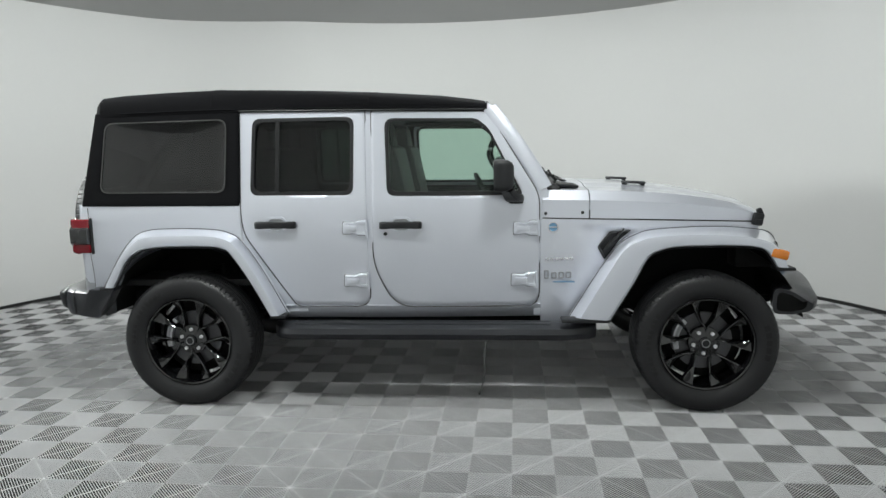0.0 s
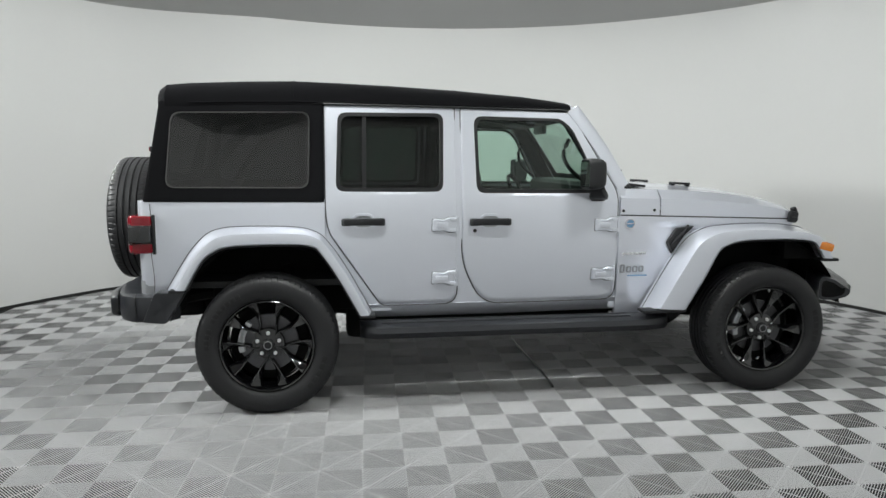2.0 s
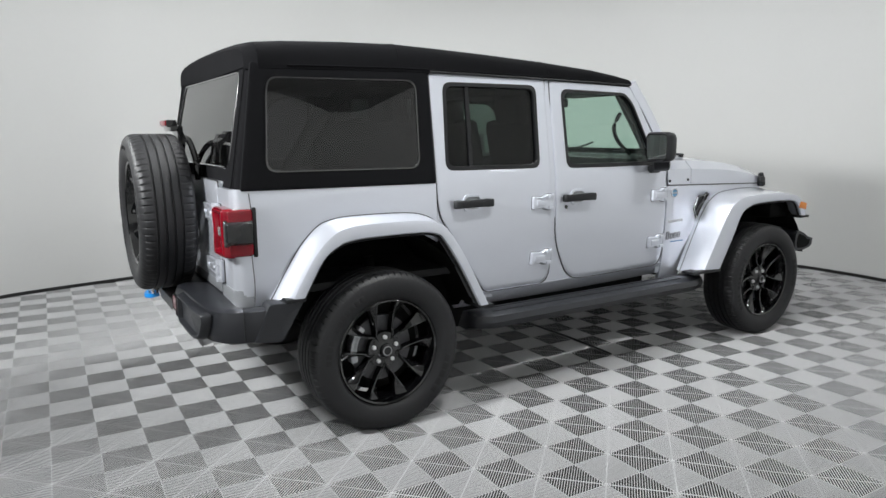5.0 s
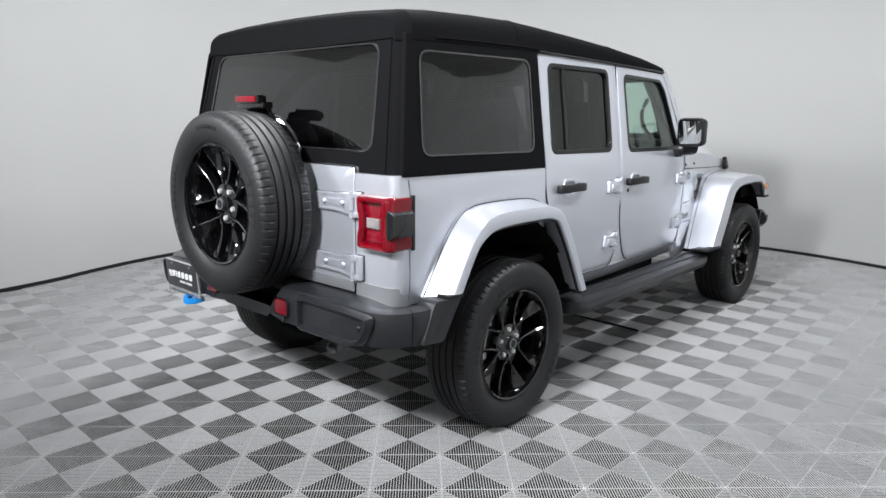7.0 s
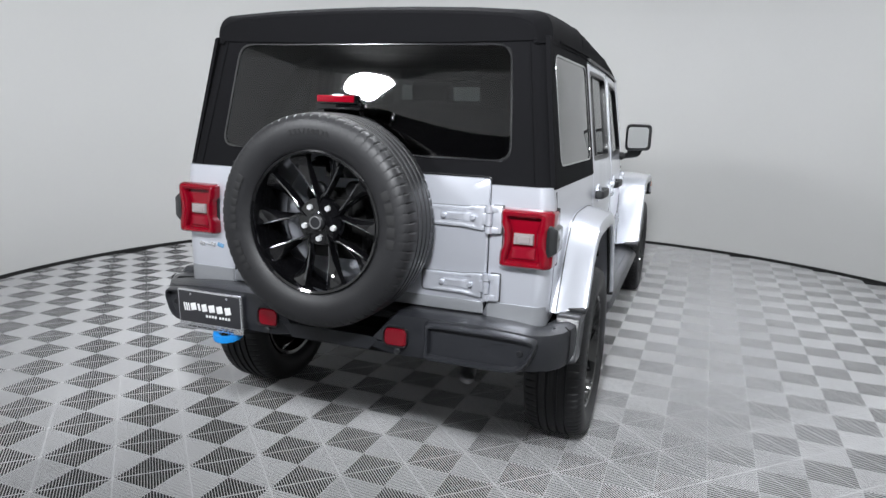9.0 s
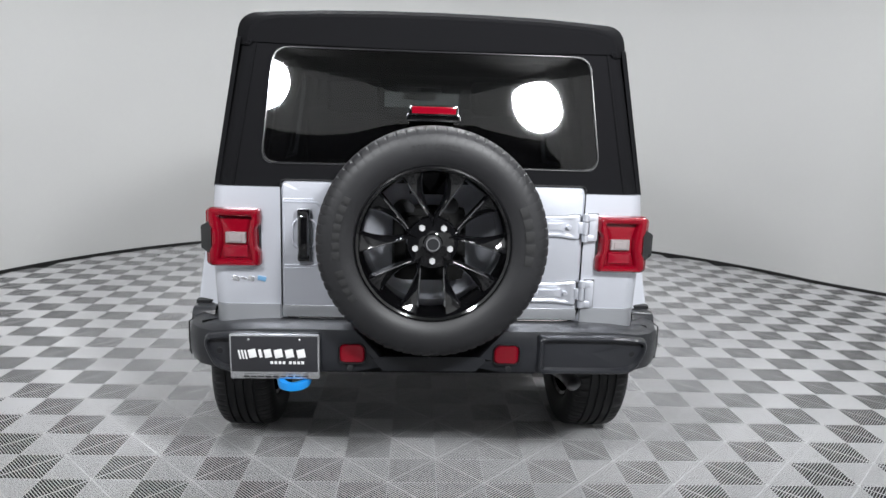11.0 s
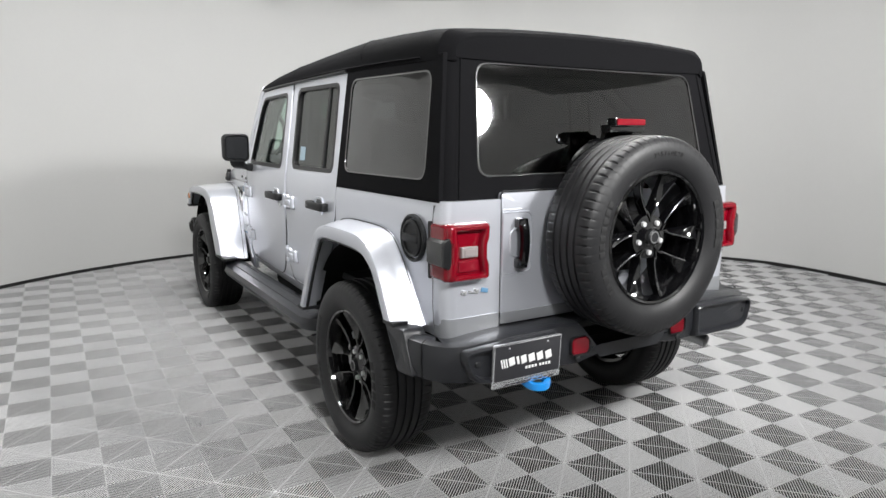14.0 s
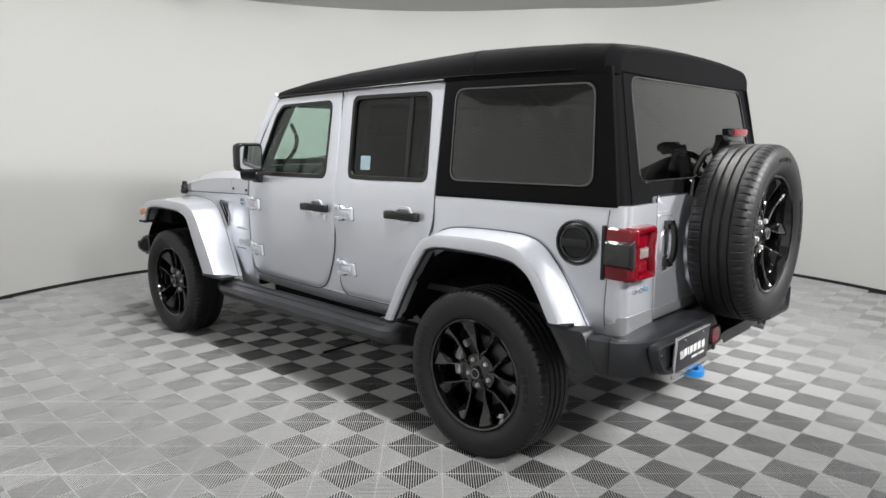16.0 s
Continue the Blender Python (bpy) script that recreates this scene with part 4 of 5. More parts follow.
for z in (1.112, 0.955):
    block(bm, (0.036, 0.048, 0.042), (GATE_X - 0.016, 0.473, z), 0.010)
part("handle", bm, GLOSS, GATE, "black tailgate handle")
# hinges of the tailgate: a flared arm with a raised edge, turning in a forked body leaf
for z in (1.084, 0.826):
    bm = bmesh.new()
    o = rounded([(-0.570, z + 0.047), (-0.535, z + 0.045), (-0.490, z + 0.039), (-0.320, z + 0.038), (-0.320, z - 0.040), (-0.490, z - 0.041), (-0.535, z - 0.048), (-0.570, z - 0.050)], 0.012)
    cc = Vector((-0.47, z))
    slab(bm, [[Vector((GATE_X - d, p.x, p.y)) for p in r] for r, d in zip(rings(o, [cc + (p - cc) * 0.001 for p in o], [0, 0.06, 0.14, 0.28, 0.42, 0.60, 0.74, 1.0], 48), (0.002, 0.014, 0.016, 0.016, 0.012, 0.012, 0.020, 0.020))], (0.016, 0, 0), close_v=True)
    part("gate_hinge", bm, PAINT, GATE, "silver flared hinge arm")
    # slightly larger dark plate, drawing the shade along the arm's outline
    bm = bmesh.new()
    o = shrink(o, -0.0016)
    slab(bm, [[Vector((GATE_X - 0.0032, p.x, p.y)) for p in r] for r in rings(o, [cc + (p - cc) * 0.001 for p in o], [0, 1.0], 48)], (0.003, 0, 0), close_v=True)
    part("hinge_shade_rim", bm, SEAM, GATE)
    bm = bmesh.new()
    tmp = bmesh.new()
    bmesh.ops.create_cone(tmp, segments=16, radius1=0.012, radius2=0.012, depth=0.046, cap_ends=True, matrix=Matrix.Translation((GATE_X - 0.020, -0.584, z - 0.002)))
    join(bm, tmp)
    block(bm, (0.016, 0.030, 0.044), (GATE_X - 0.014, -0.572, z - 0.002), 0.005)
    part("hinge_knuckle", bm, PAINT, GATE)
    for y in (-0.520, -0.405):
        bm = bmesh.new()
        disc(bm, 0.010, -0.006, 14, 0.012, 0.003)
        bmesh.ops.transform(bm, matrix=Matrix.Translation((GATE_X - 0.021, y, z)) @ Matrix.Rotation(radians(-90), 4, "Z"), verts=bm.verts)
        part("hinge_bolt", bm, PAINT, GATE)
    # the leaf on the body, its two lugs above and below the knuckle
    bm = bmesh.new()
    block(bm, (0.020, 0.036, 0.104), (GATE_X - 0.010, -0.616, z - 0.002), 0.009)
    for dz in (0.037, -0.041):
        tmp = bmesh.new()
        bmesh.ops.create_cone(tmp, segments=16, radius1=0.013, radius2=0.013, depth=0.026, cap_ends=True, matrix=Matrix.Translation((GATE_X - 0.020, -0.584, z + dz)))
        join(bm, tmp)
        block(bm, (0.018, 0.040, 0.025), (GATE_X - 0.014, -0.600, z + dz), 0.006)
    part("hinge_leaf", bm, PAINT, CAR)
    # dark rim behind the body leaf, again for shade
    bm = bmesh.new()
    block(bm, (0.006, 0.042, 0.110), (GATE_X - 0.0005, -0.617, z - 0.002), 0.002)
    part("hinge_shade_rim", bm, SEAM, CAR)
# blue and silver model marks on the body
for n, (y, w) in enumerate(((0.728, 0.034), (0.698, 0.028), (0.672, 0.030), (0.633, 0.040))):
    bm = bmesh.new()
    block(bm, (0.005, w * 0.8, 0.018 if n != 1 else 0.009), (-2.1985, y, 0.862), 0.002, rot=(14, 0, 0))
    part("model_mark", bm, BLUE_BADGE if n == 3 else SILVER, CAR, "small blue model mark" if n == 3 else "small silver model mark")
for s in SIDES:
    for z in (1.152, 0.905):
        y0, y1 = (0.60, 0.745)
        bm = bmesh.new()
        block(bm, (0.006, y1 - y0, 0.007), (-2.1932, s * (y0 + y1) / 2, z), 0.0025)
        part("body_crease", bm, PAINT, CAR)

# ---- tail lamps ----
def lamp_box(bm, y0, y1, z0, z1, x0, x1, r, s):
    """A rounded slab in the car's rear plane from x0 (back) to x1 (front)."""
    o = rounded([(y0, z1), (y1, z1), (y1, z0), (y0, z0)], r)
    cc = Vector(((y0 + y1) / 2, (z0 + z1) / 2))
    pts = [[Vector((x, s * p.x, p.y)) for p in rg] for rg, x in zip(rings(o, [cc + (p - cc) * 0.001 for p in o], [0, 0.05, 0.16, 1.0], 32), (x0 + 0.012, x0 + 0.003, x0, x0))]
    slab(bm, pts, (x1 - x0, 0, 0), close_v=True)


for s in SIDES:
    bm = bmesh.new()
    lamp_box(bm, 0.640, 0.804, 0.920, 1.122, -2.216, -2.190, 0.018, s)
    tl = part("tail_lamp", bm, RED, CAR, "red square tail lamp with a smoked side cover")
    # waisted raised frame and inner lenses
    bm = bmesh.new()
    o = rounded([(0.630, 1.130), (0.824, 1.130), (0.824, 1.075), (0.812, 1.055), (0.812, 0.990), (0.824, 0.968), (0.824, 0.912), (0.630, 0.912), (0.630, 0.968), (0.642, 0.990), (0.642, 1.055), (0.630, 1.075)], 0.016)
    i_ = rounded([(0.662, 1.098), (0.780, 1.098), (0.766, 1.052), (0.766, 0.996), (0.780, 0.940), (0.662, 0.940), (0.676, 0.996), (0.676, 1.052)], 0.008)
    slab(bm, [[Vector((x, s * p.x, p.y)) for p in r] for r, x in zip(rings(o, i_, [0, 0.12, 0.35, 0.65, 0.85, 1.0], 40), (-2.205, -2.232, -2.242, -2.242, -2.236, -2.217))], (0.008, 0, 0), close_v=True)
    part("lens_frame", bm, RED, tl, angle=45)
    bm = bmesh.new()
    lamp_box(bm, 0.682, 0.758, 1.000, 1.042, -2.230, -2.212, 0.003, s)
    part("lens_surround", bm, WHITE_LENS, tl, "bright edge of the reversing lens")
    bm = bmesh.new()
    lamp_box(bm, 0.694, 0.748, 1.006, 1.034, -2.233, -2.212, 0.003, s)
    part("reverse_lens", bm, WHITE_LENS, tl, "small clear reversing lens")
    bm = bmesh.new()
    lamp_box(bm, 0.676, 0.766, 0.946, 0.990, -2.224, -2.212, 0.004, s)
    part("lower_lens", bm, RED_PALE, tl, "ribbed red lower lens")
    bm = bmesh.new()
    block(bm, (0.112, 0.046, 0.208), (-2.168, s * 0.806, 1.021), 0.016, 3)
    part("lamp_side", bm, RED, tl)
    # the cover stands out with sloping upper and lower ends
    bm = bmesh.new()
    o = rounded([(-2.236, 1.080), (-2.112, 1.080), (-2.112, 0.964), (-2.236, 0.964)], 0.006)
    i_ = rounded([(-2.230, 1.066), (-2.118, 1.066), (-2.118, 0.978), (-2.230, 0.978)], 0.006)
    cc = Vector((-2.172, 1.022))
    skin = [[Vector((p.x, s * 0.818, p.y)) for p in o], [Vector((p.x, s * 0.840, p.y)) for p in i_]]
    skin += [[Vector((cc.x + (p.x - cc.x) * k, s * w, cc.y + (p.y - cc.y) * k)) for p in i_] for k, w in ((0.95, 0.844), (0.5, 0.846), (0.01, 0.846))]
    slab(bm, skin, (0, -s * 0.012, 0), close_v=True)
    part("side_cover", bm, SMOKE, tl, "smoked grey side cover")
    bm = bmesh.new()
    block(bm, (0.018, 0.052, 0.220), (-2.104, s * 0.800, 1.021), 0.007, 3)
    part("side_gasket", bm, PLASTIC, tl)
    bm = bmesh.new()
    block(bm, (0.030, 0.178, 0.212), (-2.192, s * 0.720, 1.021), 0.014)
    part("lamp_seal", bm, PLASTIC, tl)

# ---- rear bumper ----
bm = bmesh.new()
half = [(-2.080, 0.921), (-2.100, 0.924), (-2.150, 0.919), (-2.225, 0.897), (-2.285, 0.846), (-2.318, 0.788), (-2.338, 0.71), (-2.348, 0.60), (-2.350, 0.46), (-2.354, 0.36), (-2.358, 0.275), (-2.359, 0.24), (-2.360, 0.205), (-2.360, 0.17), (-2.360, 0.10), (-2.360, 0.0)]
rows = []
for sgn in (-1, 1):
    part_rows = []
    for x, y in half:
        f = max(0, min(1, (y - 0.17) / 0.10))
        g = max(0, min(1, (0.93 - y) / 0.1)) if x > -2.2 else 1
        top, low = 0.606 + 0.116 * f - 0.022 * max(0, min(1, (y - 0.66) / 0.14)), 0.560 - 0.020 * f
        ins = Vector((0.10, 0, 0)) if y < 0.85 else Vector((0.04, -0.09, 0))
        b = Vector((x, y, 0))
        col = [b + ins + Vector((0.06, 0, top - 0.014)), b + ins * 0.45 + Vector((0, 0, top - 0.002)), b + ins * 0.10 + Vector((0, 0, top - 0.012)), b + Vector((0, 0, top - 0.045)), b + Vector((0, 0, low + 0.055)), b + ins * 0.14 + Vector((0, 0, low + 0.012)), b + ins * 0.5 + Vector((0, 0, low)), b + ins + Vector((0.06, 0, low + 0.01))]
        part_rows.append([Vector((v.x, sgn * v.y, v.z)) for v in col])
    rows.append(part_rows)
full = rows[0] + rows[1][::-1][1:]
vr = sheet(bm, full, close_v=True)
bm.faces.new(vr[0])
bm.faces.new(vr[-1])
BUMP = part("rear_bumper", bm, BUMPER, CAR, "dark grey plastic rear bumper with end pockets", angle=30)
bm = bmesh.new()
block(bm, (0.20, 1.30, 0.03), (-2.195, 0, 0.687), 0.01)
part("bumper_step", bm, PLASTIC, BUMP)
for s in SIDES:
    # pocket with a raised rim
    o = rounded([(0.395, 0.702), (0.70, 0.700), (0.815, 0.682), (0.815, 0.645), (0.775, 0.552), (0.395, 0.552)], [0.012, 0.05, 0.03, 0.05, 0.06, 0.012])
    def bx(y):
        return -2.350 + 0.42 * max(0, y - 0.68) ** 1.4
    bm = bmesh.new()
    slab(bm, [[Vector((bx(p.x) - d, s * p.x, p.y)) for p in r] for r, d in zip(rings(o, shrink(o, 0.024), [0, 0.22, 0.4, 0.7, 1.0], 48), (-0.002, 0.022, 0.027, 0.026, -0.004))], (0.01, 0, 0), close_v=True)
    part("pocket_rim", bm, BUMPER, BUMP)
    bm = bmesh.new()
    o2 = shrink(o, 0.022)
    cc = Vector((0.6, 0.635))
    slab(bm, [[Vector((bx(p.x) + 0.0045 - 0.010, s * p.x, p.y)) for p in r] for r in rings(o2, [cc + (p - cc) * 0.001 for p in o2], [0, 0.3, 1.0], 48)], (0.003, 0, 0), close_v=True)
    part("pocket_panel", bm, BUMPER, BUMP, "smooth grey pocket panel")
    # red reflector and its bezel
    o = rounded([(0.252, 0.663), (0.326, 0.663), (0.326, 0.592), (0.236, 0.592), (0.236, 0.645)], 0.022)
    cc = sum(o, Vector((0, 0))) / len(o)
    bm = bmesh.new()
    slab(bm, [[Vector((-2.360 - d, s * p.x, p.y)) for p in r] for r, d in zip(rings([cc + (p - cc) * 1.14 for p in o], o, [0, 0.5, 1.0], 30), (0.0, 0.009, 0.003))], (0.012, 0, 0), close_v=True)
    part("reflector_bezel", bm, PLASTIC, BUMP)
    bm = bmesh.new()
    slab(bm, [[Vector((-2.360 - d, s * p.x, p.y)) for p in r] for r, d in zip(rings(o, [cc + (p - cc) * 0.001 for p in o], [0, 0.12, 1.0], 30), (0.002, 0.007, 0.007))], (0.010, 0, 0), close_v=True)
    part("reflector", bm, RED, BUMP, "red rear reflector")
    for y, z in ((0.757, 0.628), (0.290, 0.572)):
        bm = bmesh.new()
        disc(bm, 0.013, -0.004, 18, 0.008, 0.003)
        bmesh.ops.transform(bm, matrix=Matrix.Translation((bx(y) - 0.004 if y > 0.5 else -2.362, s * y, z)) @ Matrix.Rotation(radians(-90), 4, "Z"), verts=bm.verts)
        part("parking_sensor", bm, PLASTIC, BUMP)
    # slanted end piece below the wheel arch flare
    o = rounded([(-1.932, 0.708), (-2.088, 0.718), (-2.158, 0.552), (-2.036, 0.538)], [0.006, 0.02, 0.012, 0.02])
    cc = sum(o, Vector((0, 0))) / len(o)
    bm = bmesh.new()
    slab(bm, [[Vector((p.x, s * (0.922 + d), p.y)) for p in r] for r, d in zip(rings(o, [cc + Vector((0.012, 0)) + (p - cc) * 0.001 for p in o], [0, 0.03, 0.16, 0.62, 1.0], 40), (-0.004, 0.004, 0.006, -0.002, -0.002))], (0, -s * 0.08, 0), close_v=True)
    part("bumper_end", bm, BUMPER, BUMP, "slanted dark plastic end of the bumper")
    bm = bmesh.new()
    tube(bm, [(-2.192, s * 0.890, 0.704), (-2.194, s * 0.9085, 0.690), (-2.195, s * 0.910, 0.62), (-2.192, s * 0.905, 0.56)], 0.003, 6)
    part("bumper_seam", bm, SEAL, BUMP)

# plate with its holder
PL = Vector((-2.372, 0.556, 0.617))
bm = bmesh.new()
block(bm, (0.014, 0.318, 0.170), PL, 0.006, rot=(0, -3, 0))
NP = part("plate_holder", bm, SILVER, CAR, "dealer plate in a bright silver frame")
bm = bmesh.new()
block(bm, (0.008, 0.306, 0.136), PL + Vector((-0.005, 0, 0.011)), 0.003, rot=(0, -3, 0))
part("plate", bm, PLATE, NP, "black dealer plate with white lettering bars")
X = PL.x - 0.0105
for n in range(3):
    bm = bmesh.new()
    block(bm, (0.002, 0.006, 0.034), (X, PL.y + 0.123 - 0.011 * n, PL.z + 0.010), 0.0005, rot=(-12, 0, 0))
    part("slash_mark", bm, LETTER, NP)
for n, w in enumerate((0.030, 0.012, 0.028, 0.032, 0.032, 0.032)):
    y = PL.y + (0.078, 0.050, 0.023, -0.014, -0.053, -0.094)[n]
    bm = bmesh.new()
    block(bm, (0.002, w * 0.9, 0.031), (X, y, PL.z + 0.014), 0.001, rot=(-12, 0, 0))
    part("plate_mark", bm, LETTER, NP)
for n in range(8):
    bm = bmesh.new()
    block(bm, (0.002, 0.010, 0.011), (X, PL.y + 0.010 - 0.0145 * n - (0.008 if n > 3 else 0), PL.z - 0.020), 0.001)
    part("small_mark", bm, LETTER, NP)
for n in range(9):
    bm = bmesh.new()
    block(bm, (0.002, 0.020, 0.0055), (X - 0.001, PL.y + 0.10 - 0.026 * n, PL.z - 0.0715), 0.001)
    part("frame_mark", bm, PLATE, NP)
for y in (0.09, -0.09):
    bm = bmesh.new()
    tmp = bmesh.new()
    bmesh.ops.create_uvsphere(tmp, u_segments=10, v_segments=6, radius=0.006, matrix=Matrix.Translation((X, PL.y + y, PL.z + 0.066)))
    join(bm, tmp)
    part("plate_screw", bm, CHROME, NP)
# towing hooks
for (x, y, z, sc) in ((-2.30, 0.500, 0.510, 1.0),):
    bm = bmesh.new()
    path = curve([(x + 0.10, y + 0.045, z + 0.022), (x - 0.02, y + 0.045, z + 0.020), (x - 0.075, y + 0.030, z + 0.004), (x - 0.092, y - 0.010, z), (x - 0.070, y - 0.048, z + 0.004), (x - 0.030, y - 0.058, z + 0.012)], 6)
    sweep(bm, path, [(-0.011, -0.013), (0.011, -0.013), (0.013, 0.0), (0.011, 0.013), (-0.011, 0.013), (-0.013, 0.0)])
    part("tow_hook", bm, BLUE, CAR, "bright blue tow hook", angle=50)
for s in SIDES:
    bm = bmesh.new()
    path = curve([(1.98, s * 0.43, 0.72), (2.07, s * 0.43, 0.738), (2.10, s * 0.40, 0.742), (2.07, s * 0.36, 0.742)], 5)
    sweep(bm, path, [(-0.010, -0.012), (0.010, -0.012), (0.010, 0.012), (-0.010, 0.012)])
    part("front_tow_hook", bm, BLUE, CAR, "blue front tow hook")

# ---- front bumper ----
bm = bmesh.new()
rows = []
for i in range(-14, 15):
    y = 0.91 * math.sin(i / 14 * math.pi / 2 * 0.97) / math.sin(math.pi / 2 * 0.97)
    a = abs(y)
    end = max(0, (a - 0.80) / 0.11)
    front = 2.215 - 0.12 * max(0, a - 0.42) / 0.5 - 0.035 * end ** 2
    back = front - 0.15 - 0.09 * min(1, max(0, (a - 0.5) / 0.2)) + 0.02 * end
    top, low = 0.738 - 0.035 * min(1, max(0, (a - 0.6) / 0.25)) - 0.012 * end, 0.518 + 0.03 * min(1, max(0, (a - 0.45) / 0.2)) + 0.018 * end
    mx, mz, hx, hz = (front + back) / 2, (top + low) / 2, (front - back) / 2, (top - low) / 2
    row = []
    for k in range(16):
        t = 2 * math.pi * k / 16
        cs, sn = math.cos(t), math.sin(t)
        # the upper face slopes down towards the front
        z = mz + hz * math.copysign(abs(sn) ** 0.45, sn)
        x = mx + hx * math.copysign(abs(cs) ** 0.45, cs)
        row.append(Vector((x, y, z - 0.030 * max(0, (x - mx) / hx) * (1 if sn > 0 else -0.6) - 0.040 * min(1, end) * max(0, sn) * (x - mx) / hx)))
    rows.append(row)
vr = sheet(bm, rows, close_v=True)
bm.faces.new(vr[0])
bm.faces.new(vr[-1])
FB = part("front_bumper", bm, BUMPER, CAR, "dark grey plastic front bumper", angle=42)
# dark plates on the closed ends stand for the shade in the hollow ends
for row in (rows[0], rows[-1]):
    s = math.copysign(1, row[0].y)
    c = sum(row, Vector()) / len(row) - Vector((0.028, 0, 0))
    bm = bmesh.new()
    slab(bm, [[Vector((c.x + (p.x - c.x) * k, p.y + s * d, c.z + (p.z - c.z) * k)) for p in row] for k, d in ((0.74, 0.0), (0.72, 0.003), (0.01, 0.003))], (0, -s * 0.004, 0), close_v=True)
    part("hollow_shade", bm, DARK, FB, "black plate for the shade in the bumper's hollow end")

# ---- mirrors ----
for s in SIDES:
    bm = bmesh.new()
    rows = []
    for f, k in ((0.0, 0.90), (0.10, 0.98), (0.35, 1.0), (0.7, 0.94), (0.92, 0.78), (1.0, 0.55)):
        x = 0.322 + 0.112 * f
        o = rounded([(0.812, 1.440), (0.985, 1.440), (0.985, 1.262), (0.812, 1.254)], 0.035)
        c = Vector((0.898, 1.350))
        rows.append([Vector((x, s * (c.x + (p.x - c.x) * k), c.y + (p.y - c.y) * k)) for p in o])
    vr = sheet(bm, rows, close_v=True)
    bm.faces.new(vr[-1])
    deep = [bm.verts.new((0.346, s * (0.898 + (abs(v.co.y) - 0.898) * 0.93), 1.350 + (v.co.z - 1.350) * 0.93)) for v in vr[0]]
    quads(bm, [vr[0], deep], close_v=True)
    bm.faces.new(deep)
    mr = part("door_mirror", bm, PLASTIC, CAR, "black plastic door mirror", angle=45)
    bm = bmesh.new()
    o = rounded([(0.830, 1.420), (0.966, 1.420), (0.966, 1.280), (0.830, 1.274)], 0.025)
    cc = Vector((0.898, 1.350))
    slab(bm, [[Vector((0.330 + 0.15 * (p.x - 0.898) - 0.04 * (p.y - 1.35), s * p.x, p.y)) for p in r] for r in rings(o, [cc + (p - cc) * 0.001 for p in o], [0, 1.0], 30)], (0.003, 0, 0), close_v=True)
    part("mirror_glass", bm, MIRROR, mr, "mirror glass")
    bm = bmesh.new()
    path = curve([(0.445, s * 0.775, 1.214), (0.440, s * 0.83, 1.216), (0.42, s * 0.865, 1.232), (0.40, s * 0.88, 1.268)], 5)
    sweep(bm, path, [(-0.045, -0.018), (0.045, -0.018), (0.05, 0.0), (0.045, 0.018), (-0.045, 0.018), (-0.05, 0)])
    block(bm, (0.085, 0.03, 0.055), (0.448, s * 0.785, 1.212), 0.012)
    part("mirror_arm", bm, PLASTIC, mr)

# ---- side steps ----
for s in SIDES:
    bm = bmesh.new()
    rows = []
    for i, x in enumerate([-0.985, -0.945, -0.88, -0.4, 0.2, 0.72, 0.86, 0.905]):
        k = (0.45, 0.80, 1.0, 1.0, 1.0, 1.0, 0.7, 0.35)[i]
        rows.append([Vector((x, s * 0.765, 0.492)), Vector((x, s * (0.765 + 0.090 * k), 0.498)), Vector((x, s * (0.765 + 0.150 * k), 0.478)), Vector((x, s * (0.765 + 0.165 * k), 0.448)), Vector((x, s * (0.765 + 0.145 * k), 0.412)), Vector((x, s * (0.765 + 0.06 * k), 0.392)), Vector((x, s * 0.72, 0.400))])
    vr = sheet(bm, rows, close_v=True)
    bm.faces.new(vr[0])
    bm.faces.new(vr[-1])
    st = part("side_step", bm, BUMPER, CAR, "dark grey plastic side step", angle=38)
    # two raised edges along the tread
    for y, z in ((0.800, 0.4955), (0.868, 0.4945)):
        bm = bmesh.new()
        tube(bm, [(-0.86 + 0.1 * i, s * y, z) for i in range(16)], 0.004, 6)
        part("step_edge", bm, BUMPER, st)

# fuel filler
bm = bmesh.new()
for prof in ([(0.0001, 0.0), (0.070, 0.0), (0.074, -0.004), (0.074, -0.014), (0.062, -0.018), (0.058, -0.010), (0.0001, -0.010)], [(0.082, 0.004), (0.094, 0.004), (0.094, -0.010), (0.088, -0.015), (0.082, -0.012)]):
    lathe(bm, prof, 40, closed=len(prof) == 5)
bmesh.ops.transform(bm, matrix=Matrix.Translation((-1.982, half_width(-1.982, 1.05) + 0.004, 1.050)) @ Matrix.Rotation(math.pi, 4, "Z"), verts=bm.verts)
fd = part("fuel_filler", bm, PLASTIC, CAR, "round black fuel filler cap")
bm = bmesh.new()
block(bm, (0.118, 0.022, 0.034), (-1.982, half_width(-1.982, 1.05) + 0.018, 1.050), 0.008)
part("filler_grip", bm, PLASTIC, fd)

# ---- wheels ----
def tyre_profile():
    return [(0.262, -0.085), (0.268, -0.108), (0.285, -0.122), (0.315, -0.131), (0.345, -0.131), (0.370, -0.124), (0.386, -0.112), (0.394, -0.096), (0.3955, -0.082), (0.3962, -0.066), (0.3965, -0.062), (0.389, -0.060), (0.389, -0.053), (0.3968, -0.051), (0.397, -0.026), (0.389, -0.024), (0.389, -0.014), (0.397, -0.012), (0.397, 0.012), (0.389, 0.014), (0.389, 0.024), (0.397, 0.026), (0.3968, 0.051), (0.389, 0.053), (0.389, 0.060), (0.3965, 0.062), (0.3955, 0.082), (0.394, 0.096), (0.386, 0.112), (0.370, 0.124), (0.345, 0.131), (0.315, 0.131), (0.285, 0.122), (0.268, 0.108), (0.262, 0.085)]


